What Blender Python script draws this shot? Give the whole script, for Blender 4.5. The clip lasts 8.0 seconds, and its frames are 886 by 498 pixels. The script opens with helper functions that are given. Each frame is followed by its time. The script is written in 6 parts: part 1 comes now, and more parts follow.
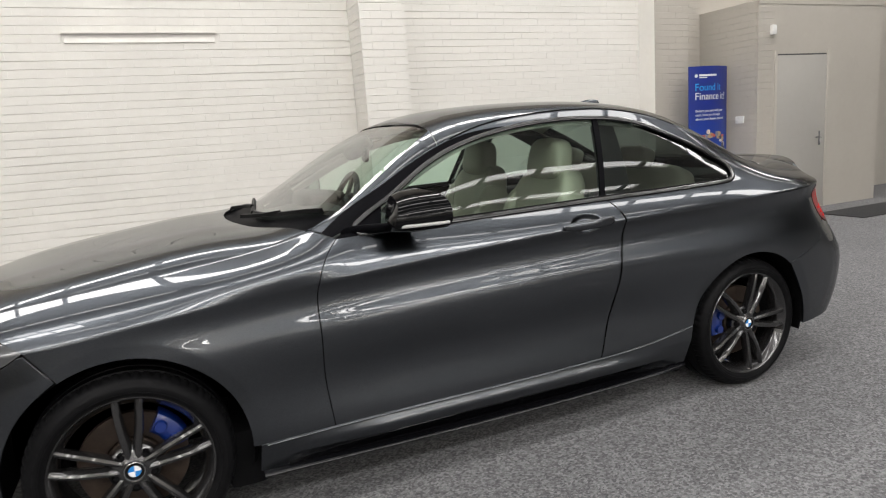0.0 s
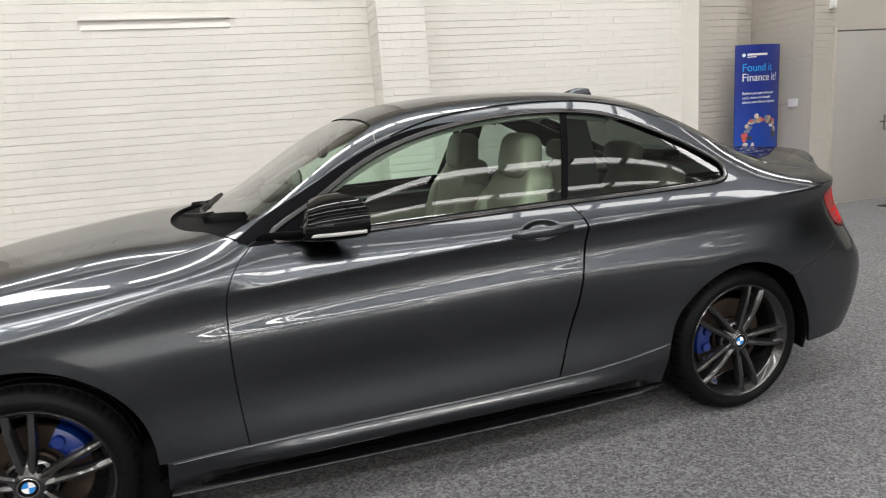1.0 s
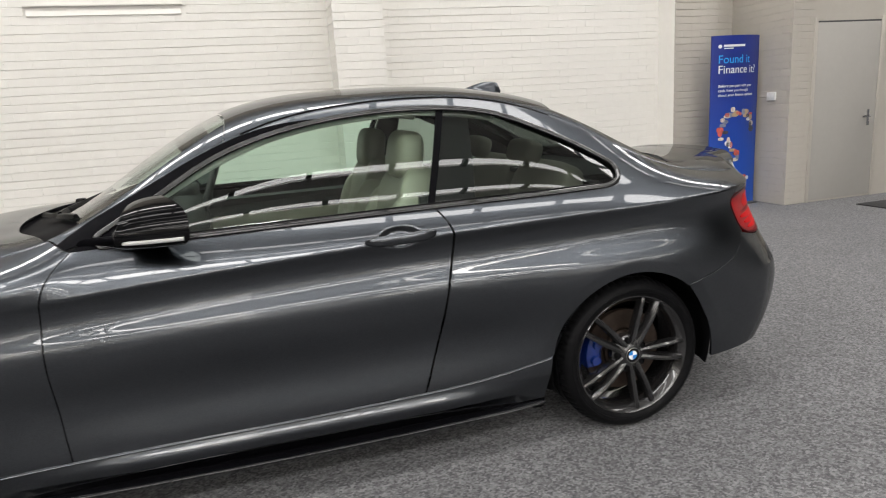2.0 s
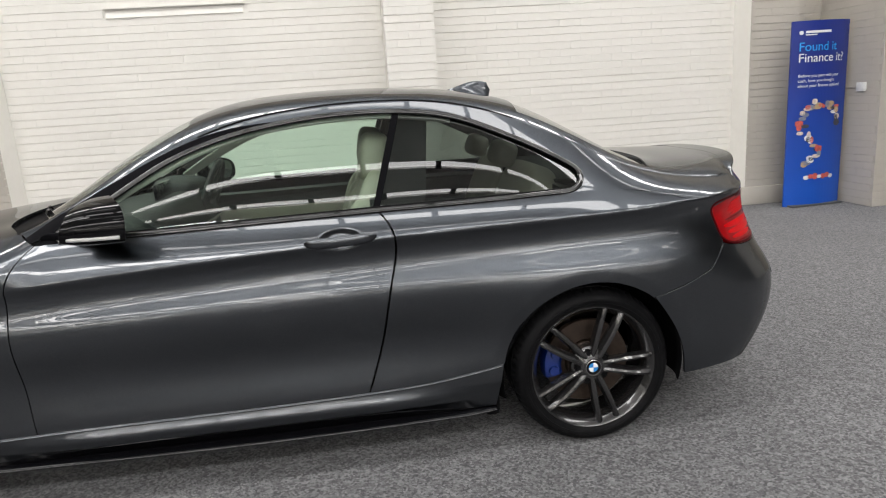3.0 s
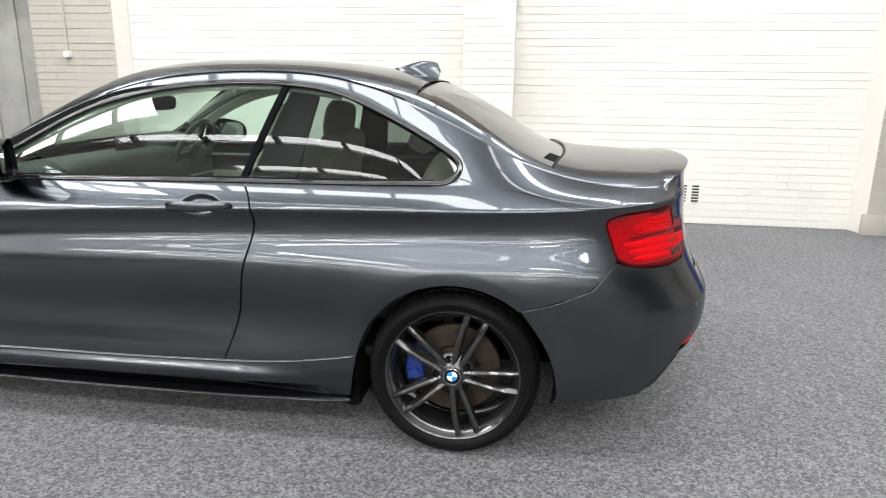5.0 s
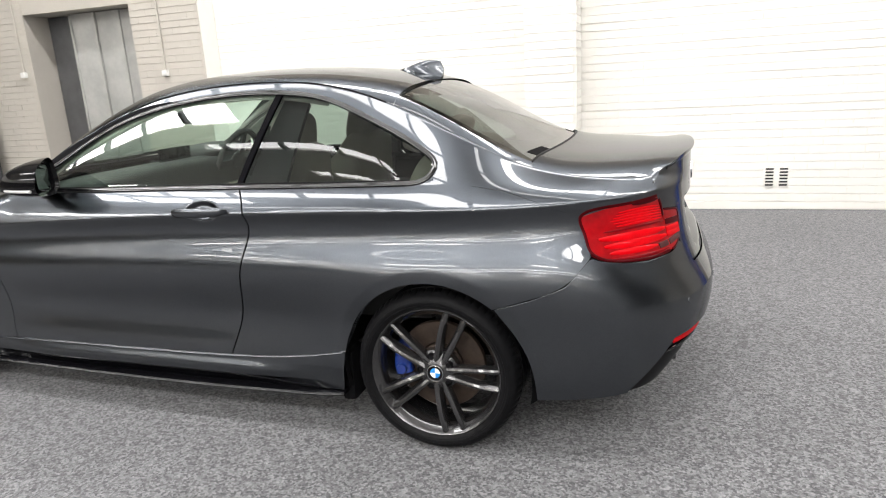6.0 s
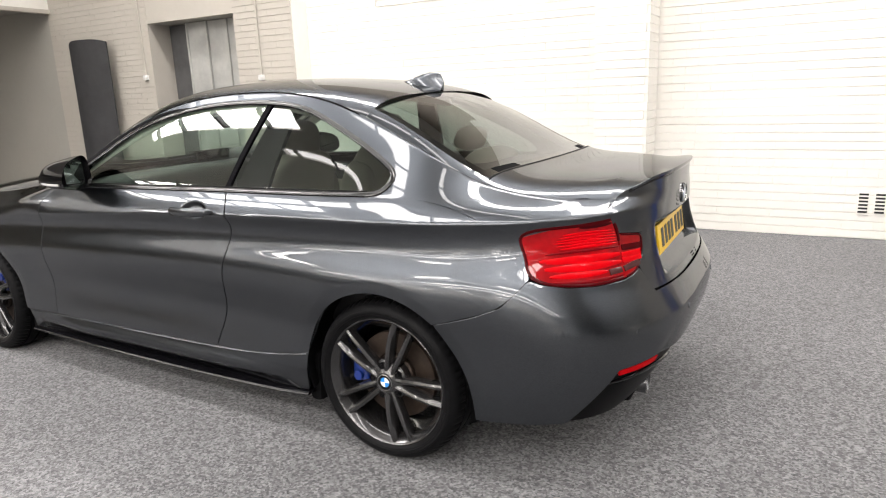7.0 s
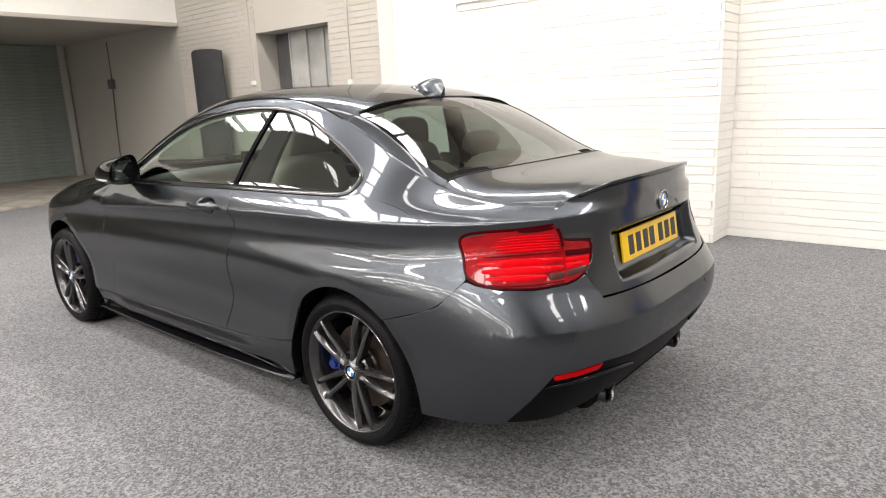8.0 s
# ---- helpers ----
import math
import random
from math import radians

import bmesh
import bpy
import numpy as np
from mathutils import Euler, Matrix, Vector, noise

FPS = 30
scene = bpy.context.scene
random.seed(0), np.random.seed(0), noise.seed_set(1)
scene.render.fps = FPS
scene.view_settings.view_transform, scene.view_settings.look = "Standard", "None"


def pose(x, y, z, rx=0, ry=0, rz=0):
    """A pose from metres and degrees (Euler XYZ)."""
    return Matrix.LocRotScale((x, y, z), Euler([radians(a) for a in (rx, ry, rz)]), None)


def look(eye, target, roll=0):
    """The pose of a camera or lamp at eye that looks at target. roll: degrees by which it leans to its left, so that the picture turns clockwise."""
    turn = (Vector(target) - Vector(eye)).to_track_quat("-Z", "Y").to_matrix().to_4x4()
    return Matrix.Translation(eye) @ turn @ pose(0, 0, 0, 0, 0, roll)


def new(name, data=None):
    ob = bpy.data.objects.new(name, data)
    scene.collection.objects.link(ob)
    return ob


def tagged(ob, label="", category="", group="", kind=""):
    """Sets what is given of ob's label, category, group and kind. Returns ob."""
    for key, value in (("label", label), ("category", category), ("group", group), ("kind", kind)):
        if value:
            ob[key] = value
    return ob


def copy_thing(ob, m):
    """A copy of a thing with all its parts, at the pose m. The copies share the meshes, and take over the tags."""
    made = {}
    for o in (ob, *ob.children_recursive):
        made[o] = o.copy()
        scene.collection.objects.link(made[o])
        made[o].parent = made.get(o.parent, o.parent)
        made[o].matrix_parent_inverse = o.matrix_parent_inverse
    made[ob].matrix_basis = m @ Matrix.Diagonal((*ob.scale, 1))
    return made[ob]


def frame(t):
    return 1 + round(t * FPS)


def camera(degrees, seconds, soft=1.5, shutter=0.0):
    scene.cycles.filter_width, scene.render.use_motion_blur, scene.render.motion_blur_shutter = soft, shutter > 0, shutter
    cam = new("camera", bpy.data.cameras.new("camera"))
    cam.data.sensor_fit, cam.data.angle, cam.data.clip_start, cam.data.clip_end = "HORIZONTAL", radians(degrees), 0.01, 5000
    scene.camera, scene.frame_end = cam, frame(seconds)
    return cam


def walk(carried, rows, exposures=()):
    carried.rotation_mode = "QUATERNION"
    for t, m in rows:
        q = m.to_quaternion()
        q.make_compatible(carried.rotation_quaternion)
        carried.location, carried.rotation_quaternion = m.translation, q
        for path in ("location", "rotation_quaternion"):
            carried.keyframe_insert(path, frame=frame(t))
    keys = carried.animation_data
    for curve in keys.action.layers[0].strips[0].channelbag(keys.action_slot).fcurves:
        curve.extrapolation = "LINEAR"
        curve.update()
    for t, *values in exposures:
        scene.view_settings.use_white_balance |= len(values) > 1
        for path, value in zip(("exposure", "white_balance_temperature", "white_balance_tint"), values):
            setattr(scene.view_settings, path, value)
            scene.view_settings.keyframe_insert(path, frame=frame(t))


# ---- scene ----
cam = camera(68.6, 8.0, soft=1.1, shutter=0.25)
PATH = [
    (0, (-2.498, -3.038, 1.307), (-1.722, -1.229, 0.957), -4.0),
    (0.5, (-2.243, -2.954, 1.346), (-1.504, -1.137, 0.956), -3.5),
    (1, (-1.973, -2.996, 1.338), (-1.385, -1.126, 0.941), -4.1),
    (1.5, (-1.671, -3.022, 1.334), (-1.089, -1.149, 0.943), -4.8),
    (2, (-1.39, -3.006, 1.335), (-0.845, -1.131, 0.906), -3.6),
    (2.2, (-1.251, -3.033, 1.33), (-0.765, -1.132, 0.94), -5.2),
    (3.3, (-0.68, -3.125, 1.363), (-0.501, -1.189, 0.894), -2.3),
    (3.5, (-0.569, -3.09, 1.347), (-0.393, -1.155, 0.873), -1.2),
    (4, (-0.292, -3.112, 1.327), (-0.285, -1.167, 0.86), -2.3),
    (4.5, (0.027, -3.12, 1.335), (-0.129, -1.185, 0.858), -1.8),
    (5, (0.26, -3.001, 1.321), (-0.008, -1.079, 0.838), 0.7),
    (5.2, (0.36, -2.955, 1.308), (0.007, -1.04, 0.851), -0.2),
    (6.3, (0.912, -2.857, 1.34), (0.152, -1.079, 0.832), -2.5),
    (6.5, (1.031, -2.789, 1.332), (0.156, -1.053, 0.862), -1.6),
    (7, (1.289, -2.68, 1.34), (0.337, -0.984, 0.875), -2.1),
    (7.5, (1.636, -2.578, 1.353), (0.502, -0.999, 0.881), -1.5),
    (8, (1.825, -2.419, 1.33), (0.563, -0.933, 0.885), -2.4),
]
EXPOSURES = [(0.0, -0.24, 6500, 10), (2.0, -0.20, 6500, 10), (3.5, -0.12, 6420, 10), (4.0, 0.15, 6400, 10), (4.5, 0.12, 6250, 9), (5.2, 0.50, 6250, 9), (6.5, 0.54, 6550, 11), (8.0, 0.54, 6650, 12)]
walk(cam, [(t, look(eye, target, roll)) for t, eye, target, roll in PATH], EXPOSURES)


# ---- world and daylight ----
world = bpy.data.worlds.new("sky")
scene.world = world
world.use_nodes = True
sky = world.node_tree.nodes.new("ShaderNodeTexSky")
sky.sky_type, sky.sun_disc, sky.sun_elevation, sky.sun_rotation = "NISHITA", False, radians(38), radians(200)
world.node_tree.links.new(sky.outputs[0], world.node_tree.nodes["Background"].inputs[0])
world.node_tree.nodes["Background"].inputs[1].default_value = 0.1

ROOF_Z = 5.4
SKY_X0, SKY_X1 = -6.6, 8.6
# middle y, width, watts a square metre, and the ends along x
# the strip at 1.95 is an added one, to brighten the north wall
SKYLIGHTS = [(1.95, 0.55, 64, SKY_X0, SKY_X1), (0.30, 0.22, 22, SKY_X0, SKY_X1), (-1.75, 0.60, 36, SKY_X0, SKY_X1), (-2.70, 0.75, 60, -8.4, -4.2),
             (-4.05, 0.32, 23, -5.2, 5.0), (-5.55, 0.32, 22, -3.9, 5.0)]
# the wide strip at -6.95 is added fill for the floor and flank
SKYLIGHTS += [(y, w, 60, -12.4, x1) for y, w, x1 in ((-6.95, 1.0, 5.4), (-8.2, 0.22, 7.6), (-10.9, 0.4, 10.4), (-13.1, 0.9, 10.4), (-15.2, 1.0, 10.4))]
for yy, ww, watts, x0, x1 in SKYLIGHTS:
    lamp = bpy.data.lights.new("skylight", "AREA")
    lamp.shape, lamp.size, lamp.size_y = "RECTANGLE", x1 - x0, ww
    lamp.energy, lamp.color = watts * (x1 - x0) * ww, (1.0, 0.972, 0.94)
    new("skylight_daylight", lamp).matrix_world = pose((x0 + x1) / 2, yy, ROOF_Z + 0.10)


# ---- materials ----
def node_mat(name):
    m = bpy.data.materials.new(name)
    m.use_nodes = True
    t = m.node_tree
    return m, t, t.nodes["Principled BSDF"], t.links


def noise_ramp(t, scale, c0, c1, lo=0.3, hi=0.7, detail=4.0, coords="Object", stretch=None, rough=0.6):
    """A colour that wanders between c0 and c1 by a noise of that scale."""
    tc = t.nodes.new("ShaderNodeTexCoord")
    n = t.nodes.new("ShaderNodeTexNoise")
    n.inputs["Scale"].default_value, n.inputs["Detail"].default_value, n.inputs["Roughness"].default_value = scale, detail, rough
    src = tc.outputs[coords]
    if stretch:
        mp = t.nodes.new("ShaderNodeMapping")
        mp.inputs["Scale"].default_value = stretch
        t.links.new(src, mp.inputs[0])
        src = mp.outputs[0]
    t.links.new(src, n.inputs["Vector"])
    r = t.nodes.new("ShaderNodeValToRGB")
    r.color_ramp.elements[0].position, r.color_ramp.elements[1].position = lo, hi
    r.color_ramp.elements[0].color, r.color_ramp.elements[1].color = (*c0, 1), (*c1, 1)
    t.links.new(n.outputs["Fac"], r.inputs[0])
    return r.outputs[0], n.outputs["Fac"]


def mixed(t, a, b, fac=0.5, mode="MULTIPLY"):
    m = t.nodes.new("ShaderNodeMix")
    m.data_type, m.blend_type = "RGBA", mode
    m.inputs["Factor"].default_value = fac
    t.links.new(a, m.inputs["A"])
    t.links.new(b, m.inputs["B"])
    return m.outputs["Result"]


def bumped(t, bsdf, height, strength, distance):
    b = t.nodes.new("ShaderNodeBump")
    b.inputs["Strength"].default_value, b.inputs["Distance"].default_value = strength, distance
    t.links.new(height, b.inputs["Height"])
    t.links.new(b.outputs[0], bsdf.inputs["Normal"])


def plain(name, colour, rough=0.5, metal=0.0, vary=0.12, scale=9.0, bump=0.0, bump_scale=200.0, coat=0.0, spec=0.5, emit=0.0):
    m, t, b, l = node_mat(name)
    c, f = noise_ramp(t, scale, [v * (1 - vary) for v in colour], [min(1, v * (1 + vary)) for v in colour])
    l.new(c, b.inputs["Base Color"])
    b.inputs["Roughness"].default_value, b.inputs["Metallic"].default_value = rough, metal
    b.inputs["Coat Weight"].default_value, b.inputs["Coat Roughness"].default_value = coat, 0.03
    b.inputs["Specular IOR Level"].default_value = spec
    if bump:
        _, f2 = noise_ramp(t, bump_scale, (0, 0, 0), (1, 1, 1))
        bumped(t, b, f2, bump, 0.002)
    if emit:
        l.new(c, b.inputs["Emission Color"])
        b.inputs["Emission Strength"].default_value = emit
    return m


def paint_material():
    """Mineral grey metallic lacquer: a lobe of fine flakes under a clear coat."""
    m, t, b, l = node_mat("grey_metallic_paint")
    t.nodes.remove(b)
    c, f = noise_ramp(t, 900.0, (0.043, 0.048, 0.055), (0.086, 0.095, 0.107), 0.35, 0.65, 2.0)
    c2, f2 = noise_ramp(t, 2.5, (0.94, 0.94, 0.94), (1, 1, 1), 0.3, 0.7)
    flakes, coat = t.nodes.new("ShaderNodeBsdfGlossy"), t.nodes.new("ShaderNodeBsdfGlossy")
    flakes.distribution = "BECKMANN"
    flakes.inputs["Roughness"].default_value, coat.inputs["Roughness"].default_value = 0.34, 0.012
    l.new(mixed(t, c, c2, 1.0), flakes.inputs["Color"])
    fr, mx = t.nodes.new("ShaderNodeFresnel"), t.nodes.new("ShaderNodeMixShader")
    fr.inputs[0].default_value = 1.58
    l.new(fr.outputs[0], mx.inputs[0])
    l.new(flakes.outputs[0], mx.inputs[1])
    l.new(coat.outputs[0], mx.inputs[2])
    l.new(mx.outputs[0], t.nodes["Material Output"].inputs[0])
    return m


def glass_material(name, tint, gloss_ior=1.5):
    m, t, b, l = node_mat(name)
    t.nodes.remove(b)
    tr, gl = t.nodes.new("ShaderNodeBsdfTransparent"), t.nodes.new("ShaderNodeBsdfGlossy")
    tr.inputs[0].default_value = (*tint, 1)
    gl.inputs["Roughness"].default_value = 0.0
    lw, mx = t.nodes.new("ShaderNodeLayerWeight"), t.nodes.new("ShaderNodeMixShader")
    lw.inputs[0].default_value = 0.5
    # a thin pane reflects alike from either side; Schlick's curve for one face
    r0 = ((gloss_ior - 1) / (gloss_ior + 1)) ** 2
    p5, fr = t.nodes.new("ShaderNodeMath"), t.nodes.new("ShaderNodeMath")
    p5.operation, fr.operation = "POWER", "MULTIPLY_ADD"
    p5.inputs[1].default_value, fr.inputs[1].default_value, fr.inputs[2].default_value = 5.0, 1 - r0, r0
    l.new(lw.outputs["Facing"], p5.inputs[0])
    l.new(p5.outputs[0], fr.inputs[0])
    # both faces of the pane reflect: 2 r / (1 + r)
    tw, pl, dv = (t.nodes.new("ShaderNodeMath") for _ in range(3))
    tw.operation, pl.operation, dv.operation = "MULTIPLY", "ADD", "DIVIDE"
    tw.inputs[1].default_value, pl.inputs[1].default_value = 2.0, 1.0
    l.new(fr.outputs[0], tw.inputs[0])
    l.new(fr.outputs[0], pl.inputs[0])
    l.new(tw.outputs[0], dv.inputs[0])
    l.new(pl.outputs[0], dv.inputs[1])
    l.new(dv.outputs[0], mx.inputs[0])
    l.new(tr.outputs[0], mx.inputs[1])
    l.new(gl.outputs[0], mx.inputs[2])
    l.new(mx.outputs[0], t.nodes["Material Output"].inputs[0])
    return m


def carpet_material():
    """Grey needle-felt carpet: flecks of light and dark fibre over soft worn patches."""
    m, t, b, l = node_mat("grey_carpet")
    tc = t.nodes.new("ShaderNodeTexCoord")
    cells = []
    for scale, lo, hi, v0, v1 in ((115.0, 0.10, 0.90, 0.088, 0.262), (260.0, 0.0, 1.0, 0.66, 1.0)):
        vo = t.nodes.new("ShaderNodeTexVoronoi")
        vo.inputs["Scale"].default_value = scale
        l.new(tc.outputs["Object"], vo.inputs["Vector"])
        sp = t.nodes.new("ShaderNodeSeparateColor")
        l.new(vo.outputs["Color"], sp.inputs[0])
        r = t.nodes.new("ShaderNodeValToRGB")
        r.color_ramp.elements[0].position, r.color_ramp.elements[1].position = lo, hi
        r.color_ramp.elements[0].color, r.color_ramp.elements[1].color = (v0, v0, v0 * 1.02, 1), (v1, v1, v1 * 1.01, 1)
        l.new(sp.outputs[0], r.inputs[0])
        cells.append((r.outputs[0], sp.outputs[0]))
    c2, f2 = noise_ramp(t, 1.3, (0.84, 0.84, 0.84), (1, 1, 1), 0.3, 0.7)
    c3, f3 = noise_ramp(t, 28.0, (0.74, 0.74, 0.75), (1, 1, 1), 0.42, 0.58, rough=0.75)
    l.new(mixed(t, mixed(t, mixed(t, cells[0][0], c2, 1.0), c3, 1.0), cells[1][0], 1.0), b.inputs["Base Color"])
    b.inputs["Roughness"].default_value = 0.95
    b.inputs["Specular IOR Level"].default_value = 0.15
    b.inputs["Sheen Weight"].default_value = 0.15
    _, f5 = noise_ramp(t, 120.0, (0, 0, 0), (1, 1, 1), rough=0.8)
    bumped(t, b, f5, 0.35, 0.004)
    return m


def wall_paint(name, colour, vary=0.05):
    m, t, b, l = node_mat(name)
    c, f = noise_ramp(t, 1.7, [v * (1 - vary) for v in colour], colour, 0.3, 0.7)
    c2, f2 = noise_ramp(t, 14.0, (0.978, 0.975, 0.97), (1, 1, 1), 0.3, 0.6)
    l.new(mixed(t, c, c2, 1.0), b.inputs["Base Color"])
    b.inputs["Roughness"].default_value = 0.55
    _, f3 = noise_ramp(t, 60.0, (0, 0, 0), (1, 1, 1))
    bumped(t, b, f3, 0.25, 0.004)
    return m


M_PAINT = paint_material()
M_GLASS = glass_material("clear_green_glass", (0.78, 0.91, 0.83))
M_DARKGLASS = glass_material("dark_privacy_glass", (0.29, 0.33, 0.31), 1.42)
M_SCREEN = glass_material("windscreen_glass", (0.80, 0.90, 0.84), 1.56)
M_PRIVACY = glass_material("privacy_glass", (0.40, 0.45, 0.42))
M_BLACK = plain("gloss_black_trim", (0.004, 0.004, 0.005), 0.10, coat=0.12, spec=0.2)
M_PIANO = plain("piano_black_plastic", (0.003, 0.003, 0.0035), 0.03, vary=0.05, spec=0.16)
M_SHADOW = plain("gloss_black_window_trim", (0.004, 0.004, 0.0045), 0.06, vary=0.05, spec=0.4, coat=0.5)
M_SATIN = plain("satin_black_trim", (0.005, 0.005, 0.006), 0.5, spec=0.015)
M_RUBBER = plain("black_rubber", (0.006, 0.006, 0.0065), 0.42, vary=0.25, scale=40, bump=0.15, spec=0.06)
M_UNDER = plain("black_underbody", (0.004, 0.004, 0.0045), 0.9, vary=0.3, spec=0.08)
M_CHROME = plain("bright_chrome", (0.75, 0.75, 0.76), 0.12, 1.0, 0.03)
M_CARPET = carpet_material()
M_WHITE = wall_paint("white_painted_brick", (0.81, 0.792, 0.745))
M_GREYWALL = wall_paint("grey_painted_brick", (0.49, 0.46, 0.41))
M_DARKWALL = wall_paint("darker_grey_wall", (0.40, 0.385, 0.35))
M_CEIL = wall_paint("ceiling_paint", (0.76, 0.75, 0.73))
M_COOLWALL = wall_paint("cool_grey_paint", (0.20, 0.205, 0.21))
M_UPPER = wall_paint("brown_grey_paint", (0.34, 0.305, 0.26))
M_STEEL = plain("dark_painted_steel", (0.09, 0.09, 0.092), 0.5, 0.2)
M_CONCRETE = plain("worn_concrete", (0.33, 0.30, 0.26), 0.85, vary=0.3, scale=3.0, bump=0.3, bump_scale=40)


# ---- mesh helpers ----
def part(name, bm, material, parent=None, label="", smooth=True, angle=35):
    """Links a bmesh as one mesh object under a thing or a part."""
    me = bpy.data.meshes.new(name)
    bm.to_mesh(me)
    bm.free()
    me.materials.append(material)
    for p in me.polygons:
        p.use_smooth = smooth
    if smooth:
        me.set_sharp_from_angle(angle=radians(angle))
    ob = new(name, me)
    ob.parent = parent
    if label:
        tagged(ob, label)
    return ob


def thing(name, label, category, at=(0, 0, 0), rz=0, group="", kind=""):
    ob = new(name)
    ob.empty_display_size = 0.1
    ob.matrix_basis = pose(*at, 0, 0, rz)
    return tagged(ob, label, category, group, kind)


def add_box(bm, x0, x1, y0, y1, z0, z1, m=None):
    vs = bmesh.ops.create_cube(bm, size=1.0)["verts"]
    for v in vs:
        v.co = Vector((x0 + (v.co.x + 0.5) * (x1 - x0), y0 + (v.co.y + 0.5) * (y1 - y0), z0 + (v.co.z + 0.5) * (z1 - z0)))
        if m:
            v.co = m @ v.co
    return vs


def box(name, x0, x1, y0, y1, z0, z1, material, parent=None, bevel=0.0, label="", m=None, segs=2):
    bm = bmesh.new()
    add_box(bm, x0, x1, y0, y1, z0, z1)
    if bevel:
        bmesh.ops.bevel(bm, geom=bm.edges[:], offset=bevel, segments=segs, profile=0.6, affect="EDGES")
    if m:
        bm.transform(m)
    return part(name, bm, material, parent, label, smooth=bevel > 0, angle=50)


def structure(ob, label, category):
    return tagged(ob, label, category, kind="structure")


# ---- the room ----
WALL_Y = 3.80
PIER_Y = 3.57
SOUTH_Y, EAST_X, WEST_X = -17.0, 12.0, -14.6


def wall(name, x0, x1, y0, y1, z0, z1, material, label):
    return structure(box(name, x0, x1, y0, y1, z0, z1, material), label, "wall")


structure(box("floor", -9.3, EAST_X, SOUTH_Y, 4.1, -0.12, 0.0, M_CARPET), "mottled grey carpet over the showroom floor", "floor")
structure(box("floor_2", WEST_X, -9.3, SOUTH_Y, 4.1, -0.10, 0.04, M_CONCRETE), "worn bare concrete floor under the mezzanine", "floor")
wall_white = wall("wall_north", -4.16, 3.40, WALL_Y + 0.0085, WALL_Y + 0.25, 0, 3.5, M_WHITE, "white painted brick wall of the showroom")
wall("wall_north_8", -4.16, 3.40, WALL_Y + 0.0085, WALL_Y + 0.25, 3.5, ROOF_Z, M_UPPER, "dull brown-grey upper wall under the roof")
wall("wall_north_2", -8.95, -6.72, PIER_Y + 0.0085, WALL_Y + 0.35, 0, ROOF_Z, M_GREYWALL, "grey painted brick wall beside the doorway")
wall("wall_north_7", WEST_X, -8.95, PIER_Y + 0.012, WALL_Y + 0.35, 0, ROOF_Z, M_DARKWALL, "darker grey wall under the mezzanine")
wall("wall_north_3", -5.10, -4.16, PIER_Y + 0.0085, WALL_Y + 0.35, 0, ROOF_Z, M_GREYWALL, "grey painted brick pier")
wall("wall_north_4", -6.72, -5.10, PIER_Y + 0.004, WALL_Y + 0.35, 2.41, ROOF_Z, M_GREYWALL, "grey painted wall over the doorway")
wall("wall_north_5", 3.405, 3.94, PIER_Y + 0.0085, WALL_Y + 0.25, 0, ROOF_Z, M_GREYWALL, "grey painted brick pier")
wall("wall_north_6", 3.94, EAST_X, WALL_Y + 0.0085, WALL_Y + 0.25, 0, ROOF_Z, M_GREYWALL, "grey painted brick wall")
# unseen walls close the room; their tones are set for the car's reflections
wall("wall_south", WEST_X, EAST_X, SOUTH_Y - 0.2, SOUTH_Y, 0, 2.3, M_COOLWALL, "plain grey wall behind")
wall("wall_south_2", WEST_X, EAST_X, SOUTH_Y - 0.2, SOUTH_Y, 2.3, ROOF_Z, M_GREYWALL, "plain grey upper wall behind")
wall("wall_east", EAST_X, EAST_X + 0.2, SOUTH_Y, -1.0, 0, ROOF_Z, M_COOLWALL, "plain grey wall")
wall("wall_east_2", EAST_X, EAST_X + 0.2, -1.0, 4.1, 0, ROOF_Z, M_WHITE, "unseen end wall, white to brighten the tail's reflections")
wall("wall_west", WEST_X - 0.2, WEST_X, SOUTH_Y, 4.1, 0, ROOF_Z, M_WHITE, "unseen end wall, white to brighten the side glass")
PILASTER_Y = 3.40
pilaster = wall("wall_pilaster", -0.453, 0.013, PILASTER_Y + 0.0085, WALL_Y + 0.003, 0, 3.5, M_WHITE, "white painted brick pilaster")
# white reveals of the piers and their plinths
def reveal(xw, xp):
    """The white side of a pier, splayed from the wall at xw to the pier's corner at xp."""
    bm = bmesh.new()
    d = 0.02 if xp > xw else -0.02
    foot = [(xw, WALL_Y + 0.012), (xp, PIER_Y + 0.004), (xp + d, PIER_Y + 0.006), (xw + d * 3, WALL_Y + 0.012)]
    low, up = ([bm.verts.new((x, y, z)) for x, y in foot] for z in (0.0, ROOF_Z))
    for i in range(4):
        bm.faces.new((low[i], low[(i + 1) % 4], up[(i + 1) % 4], up[i]))
    bm.faces.new(low[::-1])
    bm.faces.new(up)
    bmesh.ops.recalc_face_normals(bm, faces=bm.faces[:])
    structure(part("trim", bm, M_WHITE, smooth=False), "white painted splayed reveal of a pier", "trim")


reveal(3.345, 3.402)
reveal(-4.12, -4.158)
structure(box("baseboard", 3.355, 3.96, PIER_Y - 0.030, PIER_Y + 0.012, 0, 0.20, M_GREYWALL, None, 0.012), "grey painted plinth at the foot of a pier", "plinth")
structure(box("baseboard_2", -5.10, -4.12, PIER_Y - 0.030, PIER_Y + 0.012, 0, 0.20, M_GREYWALL, None, 0.012), "grey painted plinth at the foot of a pier", "plinth")


